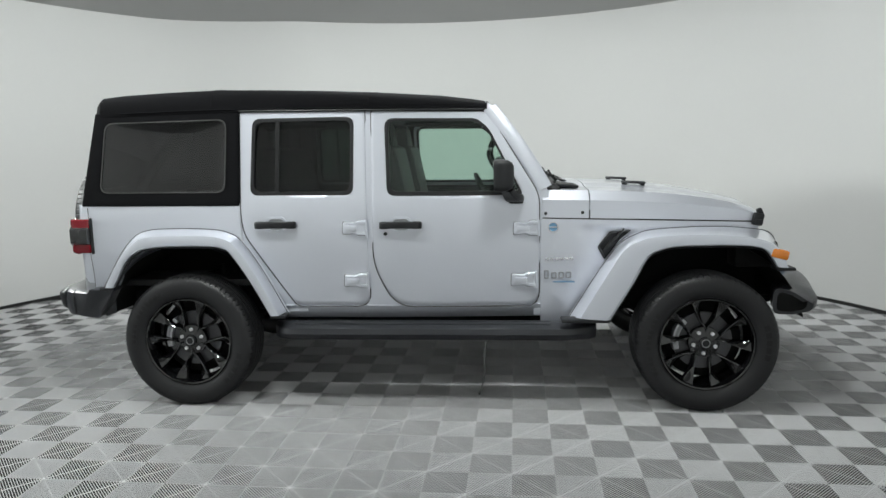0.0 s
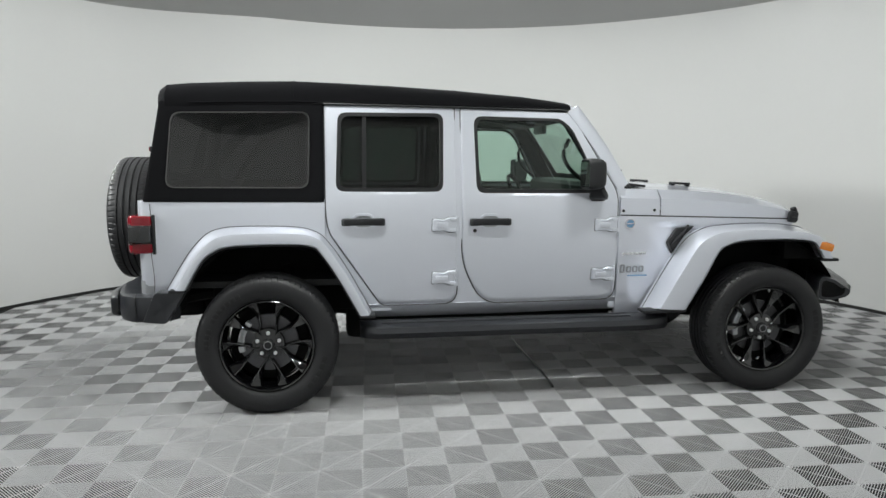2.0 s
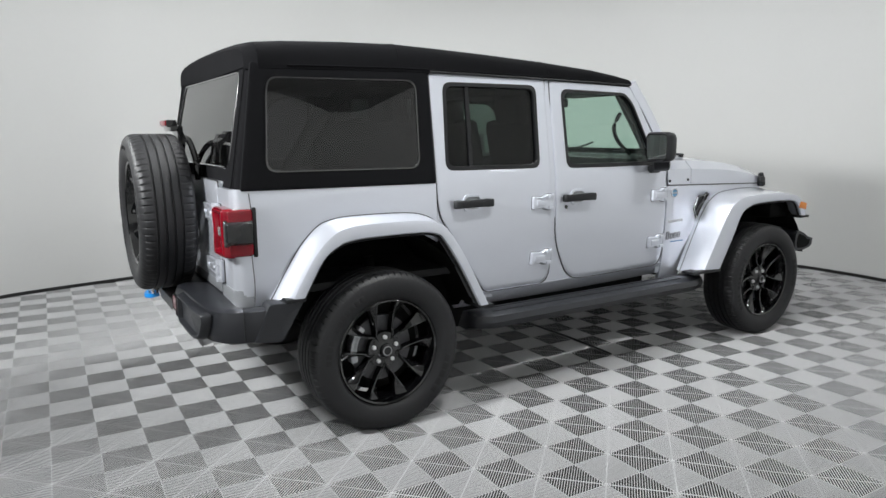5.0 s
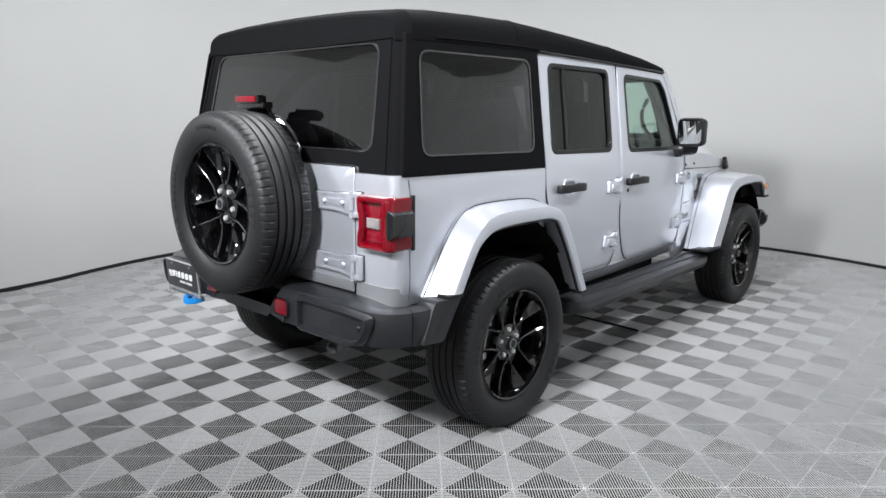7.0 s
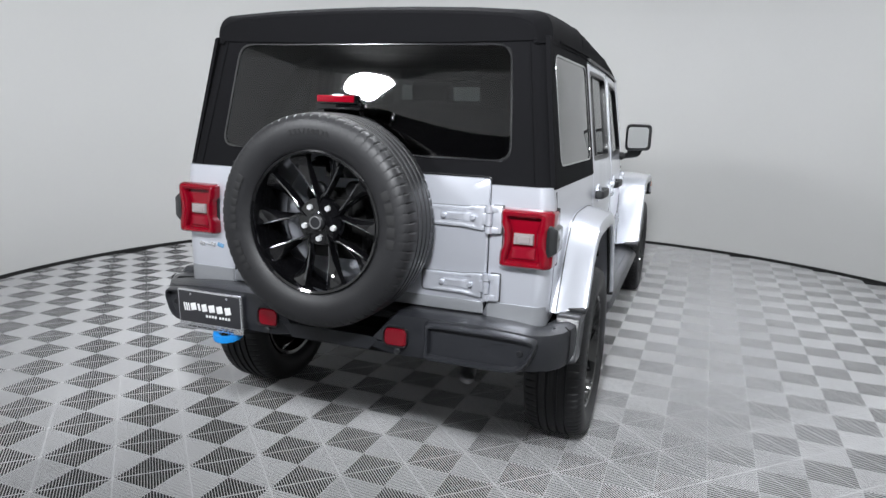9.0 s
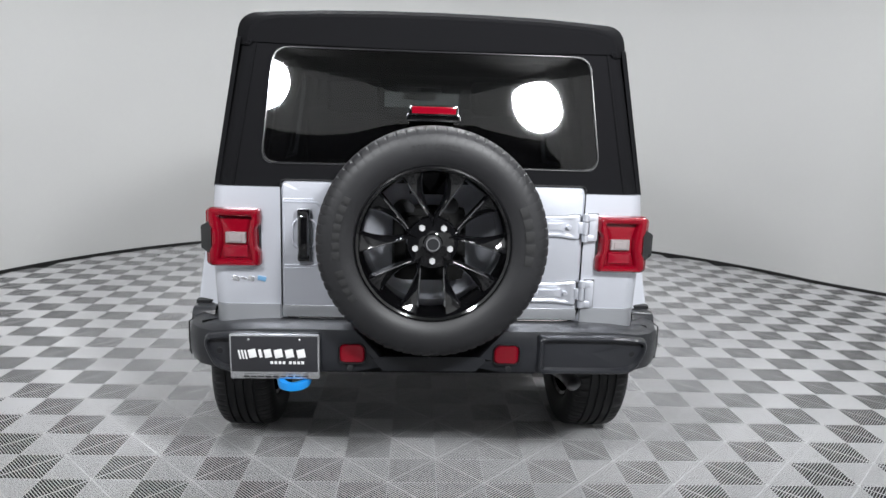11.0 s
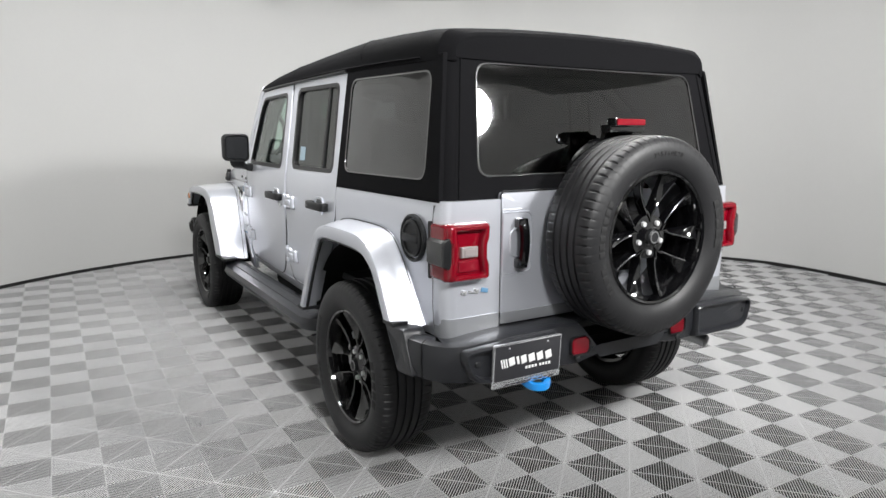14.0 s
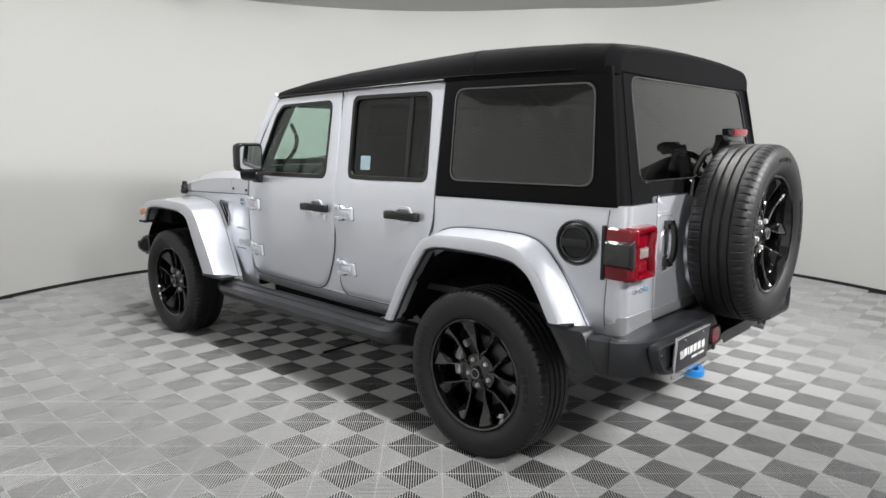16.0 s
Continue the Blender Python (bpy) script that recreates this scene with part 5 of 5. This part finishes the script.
def wheel(name, m, parent, label, spin, brakes=True):
    """A wheel that faces -y: gloss black rim, five split spokes, tyre, nuts and brake."""
    bm = bmesh.new()
    lathe(bm, [(0.262, -0.095), (0.266, -0.108), (0.260, -0.113), (0.252, -0.108), (0.246, -0.085), (0.238, -0.04), (0.232, 0.06), (0.240, 0.10), (0.256, 0.105), (0.262, 0.09)], 72)
    rim = part(name, bm, GLOSS, parent, label, angle=40)
    rim.matrix_local = m
    bm = bmesh.new()

    def notch(i, j, r):
        return r - 0.0045 if i % 6 == 0 and (6 <= j <= 8 or 26 <= j <= 28) else r
    lathe(bm, tyre_profile(), 432, fn=notch)
    part("tyre", bm, RUBBER, rim, "black rubber road tyre", angle=28)
    for k in range(5):
        base = 2 * math.pi * k / 5 + spin
        for sg in (-1, 1):
            bm = bmesh.new()
            rows = []
            for r, gap in ((0.060, 0.0), (0.085, 0.0), (0.098, 3.0), (0.110, 8.5), (0.125, 11.5), (0.150, 13.0), (0.180, 13.2), (0.205, 12.6), (0.225, 11.6), (0.248, 10.0)):
                # from the straight slot at the nut to the wedge between two pairs
                near, far = math.asin((0.038 + 0.045 * (r - 0.075)) / r), radians(36 - gap)
                f = (r - 0.060) / 0.188
                y, d = -0.058 - 0.032 * f + 0.014 * math.sin(math.pi * f), 0.042 - 0.012 * f
                dip = 0.018 * max(0, min(1, (r - 0.10) / 0.09))
                e = min(0.0055 / r, (far - near) * 0.3)
                row = []
                for t, dy in ((near - 0.004 / r, d), (near, 0.004), (near + e, -0.0035), (near + (far - near) * 0.45, -0.0035 + dip * 0.35), (far - e, -0.0035 + dip), (far, 0.004 + dip), (far + (0.005 / r if gap > 3 else 0), d + dip * 0.3)):
                    g = base + sg * t
                    row.append(Vector((r * math.cos(g), y + dy, r * math.sin(g))))
                rows.append(row)
            vr = sheet(bm, rows, close_v=True)
            bm.faces.new(vr[0])
            bm.faces.new(vr[-1])
            part("spoke", bm, GLOSS, rim, angle=25)
            # the rounded edge along the slot, paler than the spoke to draw its glint
            bm = bmesh.new()
            tube(bm, [(row[1] + row[2]) / 2 for row in rows[2:-1]], 0.0028, 6)
            part("spoke_edge", bm, EDGE_GLINT, rim)
        a = base
        bm = bmesh.new()
        tmp = bmesh.new()
        bmesh.ops.create_cone(tmp, segments=6, radius1=0.0125, radius2=0.0105, depth=0.016, cap_ends=True, matrix=Matrix.Translation((0.0635 * math.cos(a), -0.059, 0.0635 * math.sin(a))) @ Matrix.Rotation(radians(90), 4, "X"))
        join(bm, tmp)
        part("lug_nut", bm, NUT, rim, "bright plated wheel nut")
    bm = bmesh.new()
    lathe(bm, [(0.0001, -0.072), (0.030, -0.072), (0.034, -0.066), (0.052, -0.058), (0.088, -0.054), (0.092, -0.03), (0.0001, -0.03)], 36, closed=False)
    hub = part("hub", bm, GLOSS, rim)
    bm = bmesh.new()
    lathe(bm, [(0.0001, -0.086), (0.022, -0.086), (0.029, -0.081), (0.031, -0.070), (0.0001, -0.070)], 28, closed=False)
    part("hub_cap", bm, PLASTIC, rim, "black hub cap with a ring")
    bm = bmesh.new()
    lathe(bm, [(0.020, -0.0875), (0.024, -0.0875), (0.024, -0.085), (0.020, -0.085)], 28)
    part("cap_ring", bm, STEEL, rim)
    if brakes:
        bm = bmesh.new()
        lathe(bm, [(0.080, -0.012), (0.165, -0.012), (0.165, 0.012), (0.080, 0.012)], 48)
        part("brake_disc", bm, DISC, rim, "dark steel brake disc")
        bm = bmesh.new()
        for t in range(-3, 4):
            a = radians(165 + 8 * t)
            block(bm, (0.035, 0.060, 0.055), (0.155 * math.cos(a), -0.006, 0.155 * math.sin(a)), 0.010, rot=(0, -math.degrees(a), 0))
        part("brake_caliper", bm, ALUMINIUM, rim, "cast grey brake caliper")
        bm = bmesh.new()
        disc(bm, 0.225, 0.03, 40, 0.01)
        part("backing_plate", bm, DARK, rim)
    # raised marks on the sidewall stand for its lettering
    for count, start, pitch, skip, size in ((12, 99, 5.6, 7, (0.024, 0.0025, 0.026)), (5, -32, -7.5, 9, (0.034, 0.0025, 0.030))):
        for n in range(count):
            if n == skip:
                continue
            a = radians(start + pitch * n) + spin
            bm = bmesh.new()
            block(bm, size, (0.325 * math.cos(a), -0.1318, 0.325 * math.sin(a)), 0.001, rot=(0, 90 - math.degrees(a), 0))
            part("sidewall_mark", bm, TYRE_MARK, rim)
    return rim


for x in (-HUB_X, HUB_X):
    for s in SIDES:
        spin = radians({(-1, -1): 18, (1, -1): 50, (-1, 1): 50, (1, 1): 5}[(1 if x > 0 else -1, s)])
        m = Matrix.Translation((x, s * 0.800, HUB_Z)) @ (Matrix.Rotation(math.pi, 4, "Z") if s > 0 else Matrix.Identity(4))
        wheel("wheel", m, CAR, "gloss black alloy wheel with five split spokes", spin)
SPARE = Vector((-2.375, 0.004, 1.052))
sp = wheel("spare_wheel", Matrix.Translation(SPARE) @ Matrix.Rotation(radians(-90), 4, "Z"), CAR, "gloss black spare wheel on the tailgate", radians(54), brakes=False)
# size marking on the spare, along the top of the sidewall
txt = "255/60R20"
for n, ch in enumerate(txt):
    cu = bpy.data.curves.new("size_text", "FONT")
    cu.body, cu.size, cu.extrude, cu.align_x, cu.align_y = ch, 0.026, 0.001, "CENTER", "CENTER"
    tmp = bpy.data.objects.new("tmp", cu)
    me = bpy.data.meshes.new_from_object(tmp)
    bpy.data.objects.remove(tmp)
    me.materials.append(TYRE_MARK)
    a = radians(90 - 3.2 * (n - 4))
    ob = new("size_letter", me)
    ob.parent = sp
    ob.matrix_local = Matrix.Translation((0.330 * math.cos(a), -0.1325, 0.330 * math.sin(a))) @ Matrix.Rotation(-(a - math.pi / 2), 4, "Y") @ Matrix.Rotation(radians(90), 4, "X")
# carrier and third brake lamp
bm = bmesh.new()
block(bm, (0.10, 0.27, 0.28), (-2.245, 0.010, 1.02), 0.04)
block(bm, (0.05, 0.16, 0.16), (-2.30, 0.018, 1.05), 0.02)
part("spare_carrier", bm, DARK, CAR, "black cast spare wheel carrier")
for y, z, r in ((0.105, 1.14, 0.042), (-0.085, 0.955, 0.04), (-0.06, 1.16, 0.035)):
    bm = bmesh.new()
    disc(bm, r, 0.0, 24, 0.030, 0.006)
    bmesh.ops.transform(bm, matrix=Matrix.Translation((-2.290, y, z)) @ Matrix.Rotation(radians(-90), 4, "Z"), verts=bm.verts)
    part("carrier_pad", bm, PLASTIC, CAR)
bm = bmesh.new()
path = curve([(-2.225, 0.010, 1.20), (-2.240, 0.010, 1.33), (-2.232, 0.010, 1.43), (-2.262, 0.010, 1.485)], 6)
sweep(bm, path, [(-0.075, -0.012), (0.075, -0.012), (0.075, 0.012), (-0.075, 0.012)])
block(bm, (0.06, 0.19, 0.03), (-2.262, 0.006, 1.474), 0.008)
block(bm, (0.052, 0.172, 0.036), (-2.284, 0.006, 1.499), 0.009)
br = part("brake_lamp_arm", bm, GLOSS, CAR, "black arm of the high brake lamp")
bm = bmesh.new()
block(bm, (0.012, 0.156, 0.026), (-2.309, 0.006, 1.500), 0.005)
part("brake_lamp_lens", bm, RED, br, "red high brake lamp")
# hoses and bow of the carrier, seen before the back window
bm = bmesh.new()
tube(bm, curve([(-2.20, -0.22, 1.22), (-2.205, -0.20, 1.33), (-2.21, -0.10, 1.41), (-2.22, 0.0, 1.43)], 6), 0.016, 8)
tube(bm, curve([(-2.20, 0.24, 1.22), (-2.205, 0.22, 1.33), (-2.21, 0.12, 1.41), (-2.22, 0.0, 1.43)], 6), 0.016, 8)
part("carrier_bow", bm, GLOSS, CAR)

# ---- under the car ----
bm = bmesh.new()
block(bm, (3.2, 1.20, 0.16), (-0.25, 0, 0.60), 0.03)
block(bm, (0.55, 1.36, 0.14), (-0.1, 0, 0.56), 0.03)
part("floor_pan", bm, DARK, CAR)
# low skid block, added also to stop light passing under the cabin
bm = bmesh.new()
block(bm, (1.70, 1.16, 0.22), (-0.22, 0, 0.44), 0.05)
part("skid_plate", bm, DARK, CAR, "black skid plate under the cabin")
for s in SIDES:
    bm = bmesh.new()
    tube(bm, curve([(-2.15, s * 0.50, 0.60), (-1.6, s * 0.50, 0.66), (-0.9, s * 0.46, 0.50), (0.8, s * 0.42, 0.48), (1.4, s * 0.42, 0.62), (2.05, s * 0.42, 0.62)], 5), 0.055, 8)
    part("frame_rail", bm, DARK, CAR)
    for x in (-HUB_X, HUB_X):
        bm = bmesh.new()
        tube(bm, [(x + 0.12, s * 0.55, 0.36), (x + 0.08, s * 0.52, 0.80)], 0.028, 8)
        part("shock_absorber", bm, DARK, CAR)
        bm = bmesh.new()
        pts = [Vector((x - 0.02 + 0.06 * math.cos(t), s * 0.50 + 0.06 * math.sin(t), 0.46 + 0.30 * t / (12 * math.pi))) for t in [12 * math.pi * i / 96 for i in range(97)]]
        tube(bm, pts, 0.009, 6)
        part("coil_spring", bm, DARK, CAR)
for x in (-HUB_X, HUB_X):
    bm = bmesh.new()
    tube(bm, [(x, -0.72, HUB_Z), (x, 0.72, HUB_Z)], 0.045, 12)
    tmp = bmesh.new()
    bmesh.ops.create_uvsphere(tmp, u_segments=18, v_segments=12, radius=0.14, matrix=Matrix.Translation((x, 0.1, HUB_Z)))
    join(bm, tmp)
    part("axle", bm, DARK, CAR)
bm = bmesh.new()
block(bm, (0.26, 0.95, 0.17), (-2.06, 0.0, 0.56), 0.05)
part("silencer", bm, DARK, CAR)
bm = bmesh.new()
path = curve([(-2.10, -0.45, 0.52), (-2.22, -0.53, 0.510), (-2.31, -0.555, 0.495)], 5)
sweep(bm, path, circle(0.030, 16), caps=False)
sweep(bm, path, circle(0.026, 16), caps=False)
part("tail_pipe", bm, STEEL, CAR, "steel tail pipe")
bm = bmesh.new()
tube(bm, [(-2.24, 0.62, 0.535), (-2.24, 0.40, 0.525)], 0.012, 8)
block(bm, (0.03, 0.05, 0.03), (-2.26, 0.655, 0.53), 0.006)
part("bumper_bracket", bm, STEEL, CAR)

# ---- cabin ----
bm = bmesh.new()
block(bm, (2.7, 1.48, 0.04), (-0.72, 0, 0.72), 0.01)
block(bm, (0.06, 1.38, 0.58), (0.72, 0, 0.92), 0.01)
part("cabin_floor", bm, TRIM, CAR)


def seat(x, y, w, name):
    bm = bmesh.new()
    block(bm, (0.52, w, 0.16), (x + 0.24, y, 0.92), 0.05, 3)
    st = part(name, bm, LEATHER, CAR, "black leather seat")
    bm = bmesh.new()
    block(bm, (0.14, w, 0.62), (x - 0.06, y, 1.22), 0.05, 3, rot=(0, -12, 0))
    part("backrest", bm, LEATHER, st)
    n = 1 if w < 0.7 else 2
    for k in range(n):
        yy = y + (0 if n == 1 else (-0.36 if k == 0 else 0.36))
        bm = bmesh.new()
        block(bm, (0.10, 0.27, 0.18), (x - 0.14, yy, 1.575), 0.04, 3, rot=(0, -8, 0))
        part("headrest", bm, LEATHER, st)
        for dy in (-0.06, 0.06):
            bm = bmesh.new()
            tube(bm, [(x - 0.13, yy + dy, 1.46), (x - 0.14, yy + dy, 1.54)], 0.007, 8)
            part("headrest_post", bm, STEEL, st)


seat(-0.22, -0.37, 0.50, "front_seat")
seat(-0.22, 0.37, 0.50, "front_seat")
seat(-1.08, 0.0, 1.20, "rear_seat")
bm = bmesh.new()
block(bm, (0.30, 1.40, 0.28), (0.56, 0, 1.155), 0.06, 3)
block(bm, (0.12, 1.36, 0.10), (0.44, 0, 1.06), 0.03)
block(bm, (0.50, 0.22, 0.30), (0.22, 0, 0.90), 0.04)
dash = part("dashboard", bm, TRIM, CAR, "dark grey dashboard")
bm = bmesh.new()
block(bm, (0.02, 0.24, 0.14), (0.43, 0.0, 1.14), 0.006, rot=(0, -12, 0))
part("centre_screen", bm, GLOSS, dash, "dark centre screen, switched off")
bm = bmesh.new()
cw, tilt = Vector((0.25, 0.37, 1.145)), Matrix.Rotation(radians(-24), 4, "Y")
tube(bm, [cw + tilt @ Vector((0, 0.185 * math.cos(t), 0.185 * math.sin(t))) for t in [2 * math.pi * i / 36 for i in range(36)]], 0.015, 10, close=True)
sw = part("steering_wheel", bm, LEATHER, CAR, "black leather steering wheel")
for a in (90, 210, 330):
    bm = bmesh.new()
    t = radians(a + 180)
    tube(bm, [cw + tilt @ Vector((0.02, 0.02 * math.cos(t), 0.02 * math.sin(t))), cw + tilt @ Vector((0, 0.18 * math.cos(t), 0.18 * math.sin(t)))], 0.014, 8)
    part("wheel_spoke", bm, LEATHER, sw)
bm = bmesh.new()
block(bm, (0.06, 0.14, 0.12), cw + Vector((0.015, 0, 0)), 0.03, rot=(0, -24, 0))
tube(bm, [cw, cw + Vector((0.25, 0, -0.1))], 0.03, 10)
part("wheel_boss", bm, LEATHER, sw)
bm = bmesh.new()
block(bm, (0.03, 0.24, 0.06), (0.30, 0.0, 1.64), 0.012)
tube(bm, [(0.33, 0, 1.66), (0.36, 0, 1.71)], 0.01, 8)
part("rear_view_mirror", bm, PLASTIC, CAR, "black rear view mirror")
# sun visors
for y in (-0.36, 0.36):
    bm = bmesh.new()
    block(bm, (0.15, 0.40, 0.022), (0.235, y, 1.690), 0.009, rot=(0, 12, 0))
    part("sun_visor", bm, TRIM, CAR, "dark folded sun visor")
# padded roll cage
for s in SIDES:
    bm = bmesh.new()
    tube(bm, curve([(0.33, s * 0.60, 1.70), (-0.40, s * 0.60, 1.715), (-1.35, s * 0.60, 1.715), (-1.62, s * 0.61, 1.60), (-1.85, s * 0.63, 1.32), (-1.95, s * 0.64, 1.05)], 6), 0.036, 10)
    part("roll_bar", bm, TRIM, CAR, "black padded roll bar")
    bm = bmesh.new()
    tube(bm, [(-0.40, s * 0.60, 1.71), (-0.42, s * 0.66, 1.25), (-0.42, s * 0.68, 0.75)], 0.036, 10)
    part("roll_hoop", bm, TRIM, CAR)
    bm = bmesh.new()
    tube(bm, curve([(0.30, s * 0.63, 1.70), (0.42, s * 0.66, 1.50), (0.56, s * 0.69, 1.26)], 5), 0.058, 10)
    part("pillar_trim", bm, TRIM, CAR)
    bm = bmesh.new()
    sweep(bm, curve([(0.42, s * 0.60, 1.30), (0.33, s * 0.58, 1.38), (0.29, s * 0.58, 1.47), (0.32, s * 0.60, 1.56)], 5), circle(0.013, 8))
    part("grab_handle", bm, LEATHER, CAR)
for x in (-0.40, -1.35):
    bm = bmesh.new()
    tube(bm, [(x, -0.60, 1.715), (x, 0.60, 1.715)], 0.036, 10)
    part("roof_bar", bm, TRIM, CAR)
bm = bmesh.new()
slab(bm, [[Vector((x, y, z - 0.03)) for y in (-0.66, 0, 0.66)] for x, z in ((-2.03, 1.80), (-1.34, 1.84), (-0.4, 1.80), (0.25, 1.745))], (0, 0, -0.01))
part("headliner", bm, FABRIC, CAR)

# ---- floor tiles ----
CELL, LX, LY, TURN = 0.19935, 0.0421, 0.1025, -0.02157
RIBS, RIB_W, RIB_H = 26, 0.0018, 0.0034


def rib(bm, p, q, w, z0, z1, foot=0.0):
    d = Vector((q[0] - p[0], q[1] - p[1], 0)).normalized()
    s = Vector((-d.y, d.x, 0)) * (w / 2)
    b = Vector((-d.y, d.x, 0)) * (w / 2 + foot)
    p, q = Vector((*p, 0)), Vector((*q, 0))
    c = [bm.verts.new(v + Vector((0, 0, z))) for z, e in ((z0, b), (z1, s)) for v in (p - e, q - e, q + e, p + e)]
    for f in ((4, 5, 6, 7), (0, 1, 5, 4), (2, 3, 7, 6), (1, 2, 6, 5), (3, 0, 4, 7)):
        bm.faces.new([c[i] for i in f])


def cell(bm, ox, oy, odd):
    """One ribbed square: ribs across its diagonal bar."""
    mid = Vector((ox + CELL / 2, oy + CELL / 2))
    along = Vector((1, 1)).normalized() if odd else Vector((1, -1)).normalized()
    across = Vector((-along.y, along.x))
    half = CELL / math.sqrt(2)
    for k in range(RIBS):
        d = (k + 0.5) / RIBS * 2 * half - half
        reach = half - abs(d) - RIB_W / 2 * 0.3
        if reach < 0.004:
            continue
        c = mid + along * d
        rib(bm, c - across * reach, c + across * reach, RIB_W, -RIB_H, 0.0, 0.0004)
    rib(bm, mid - along * (half - 0.004), mid + along * (half - 0.004), 0.0046, -RIB_H, -0.0024)
    # the outer edge strips of the square
    for sx, sy in ((1, 0), (0, 1)):
        rib(bm, Vector((ox, oy)), Vector((ox, oy)) + Vector((sx, sy)) * CELL, 0.0020, -RIB_H, -0.0020)


def tile_mesh(bm, ox=0.0, oy=0.0):
    for i in range(2):
        for j in range(2):
            cell(bm, ox + (i - 1) * CELL, oy + (j - 1) * CELL, (i + j) % 2 == 0)
    # the joining peg in the middle of the tile
    ring = [bm.verts.new((ox + 0.006 * math.cos(k * math.pi / 4), oy + 0.006 * math.sin(k * math.pi / 4), 0.0006)) for k in range(8)]
    foot = [bm.verts.new((v.co.x, v.co.y, -RIB_H)) for v in ring]
    quads(bm, [ring, foot], close_v=True)
    bm.faces.new(ring)


bm = bmesh.new()
tile_mesh(bm)
me = bpy.data.meshes.new("floor_tile")
bmesh.ops.recalc_face_normals(bm, faces=bm.faces)
bm.to_mesh(me)
bm.free()
me.materials.append(TILE)
c, s = math.cos(TURN), math.sin(TURN)
places = []
for i in range(-13, 14):
    for j in range(-13, 14):
        u, v = LX + (2 * i + 1) * CELL, LY + 2 * j * CELL
        x, y = u * c - v * s, u * s + v * c
        d = Vector((x, y, 0)) - ROOM
        if d.length < room_radius(math.atan2(d.y, d.x)) + 0.13:
            places.append((abs(math.hypot(x + 0.9, y) - 2.2), x, y))
places.sort()
for n, (_, x, y) in enumerate(places[:300]):
    ob = new("floor_tile", me)
    ob.parent = FLOOR
    ob.matrix_world = Matrix.Translation((x, y, 0)) @ Matrix.Rotation(TURN, 4, "Z")
verts, faces = [], []
base_v = [v.co.copy() for v in me.vertices]
base_f = [tuple(p.vertices) for p in me.polygons]
for _, x, y in places[300:]:
    k = len(verts)
    verts += [(x + v.x * c - v.y * s, y + v.x * s + v.y * c, v.z) for v in base_v]
    faces += [tuple(a + k for a in f) for f in base_f]
me2 = bpy.data.meshes.new("outer_floor_tiles")
me2.from_pydata(verts, [], faces)
me2.materials.append(TILE)
ob = new("outer_floor_tiles", me2)
ob.parent = FLOOR
ob["kind"] = "stuff"
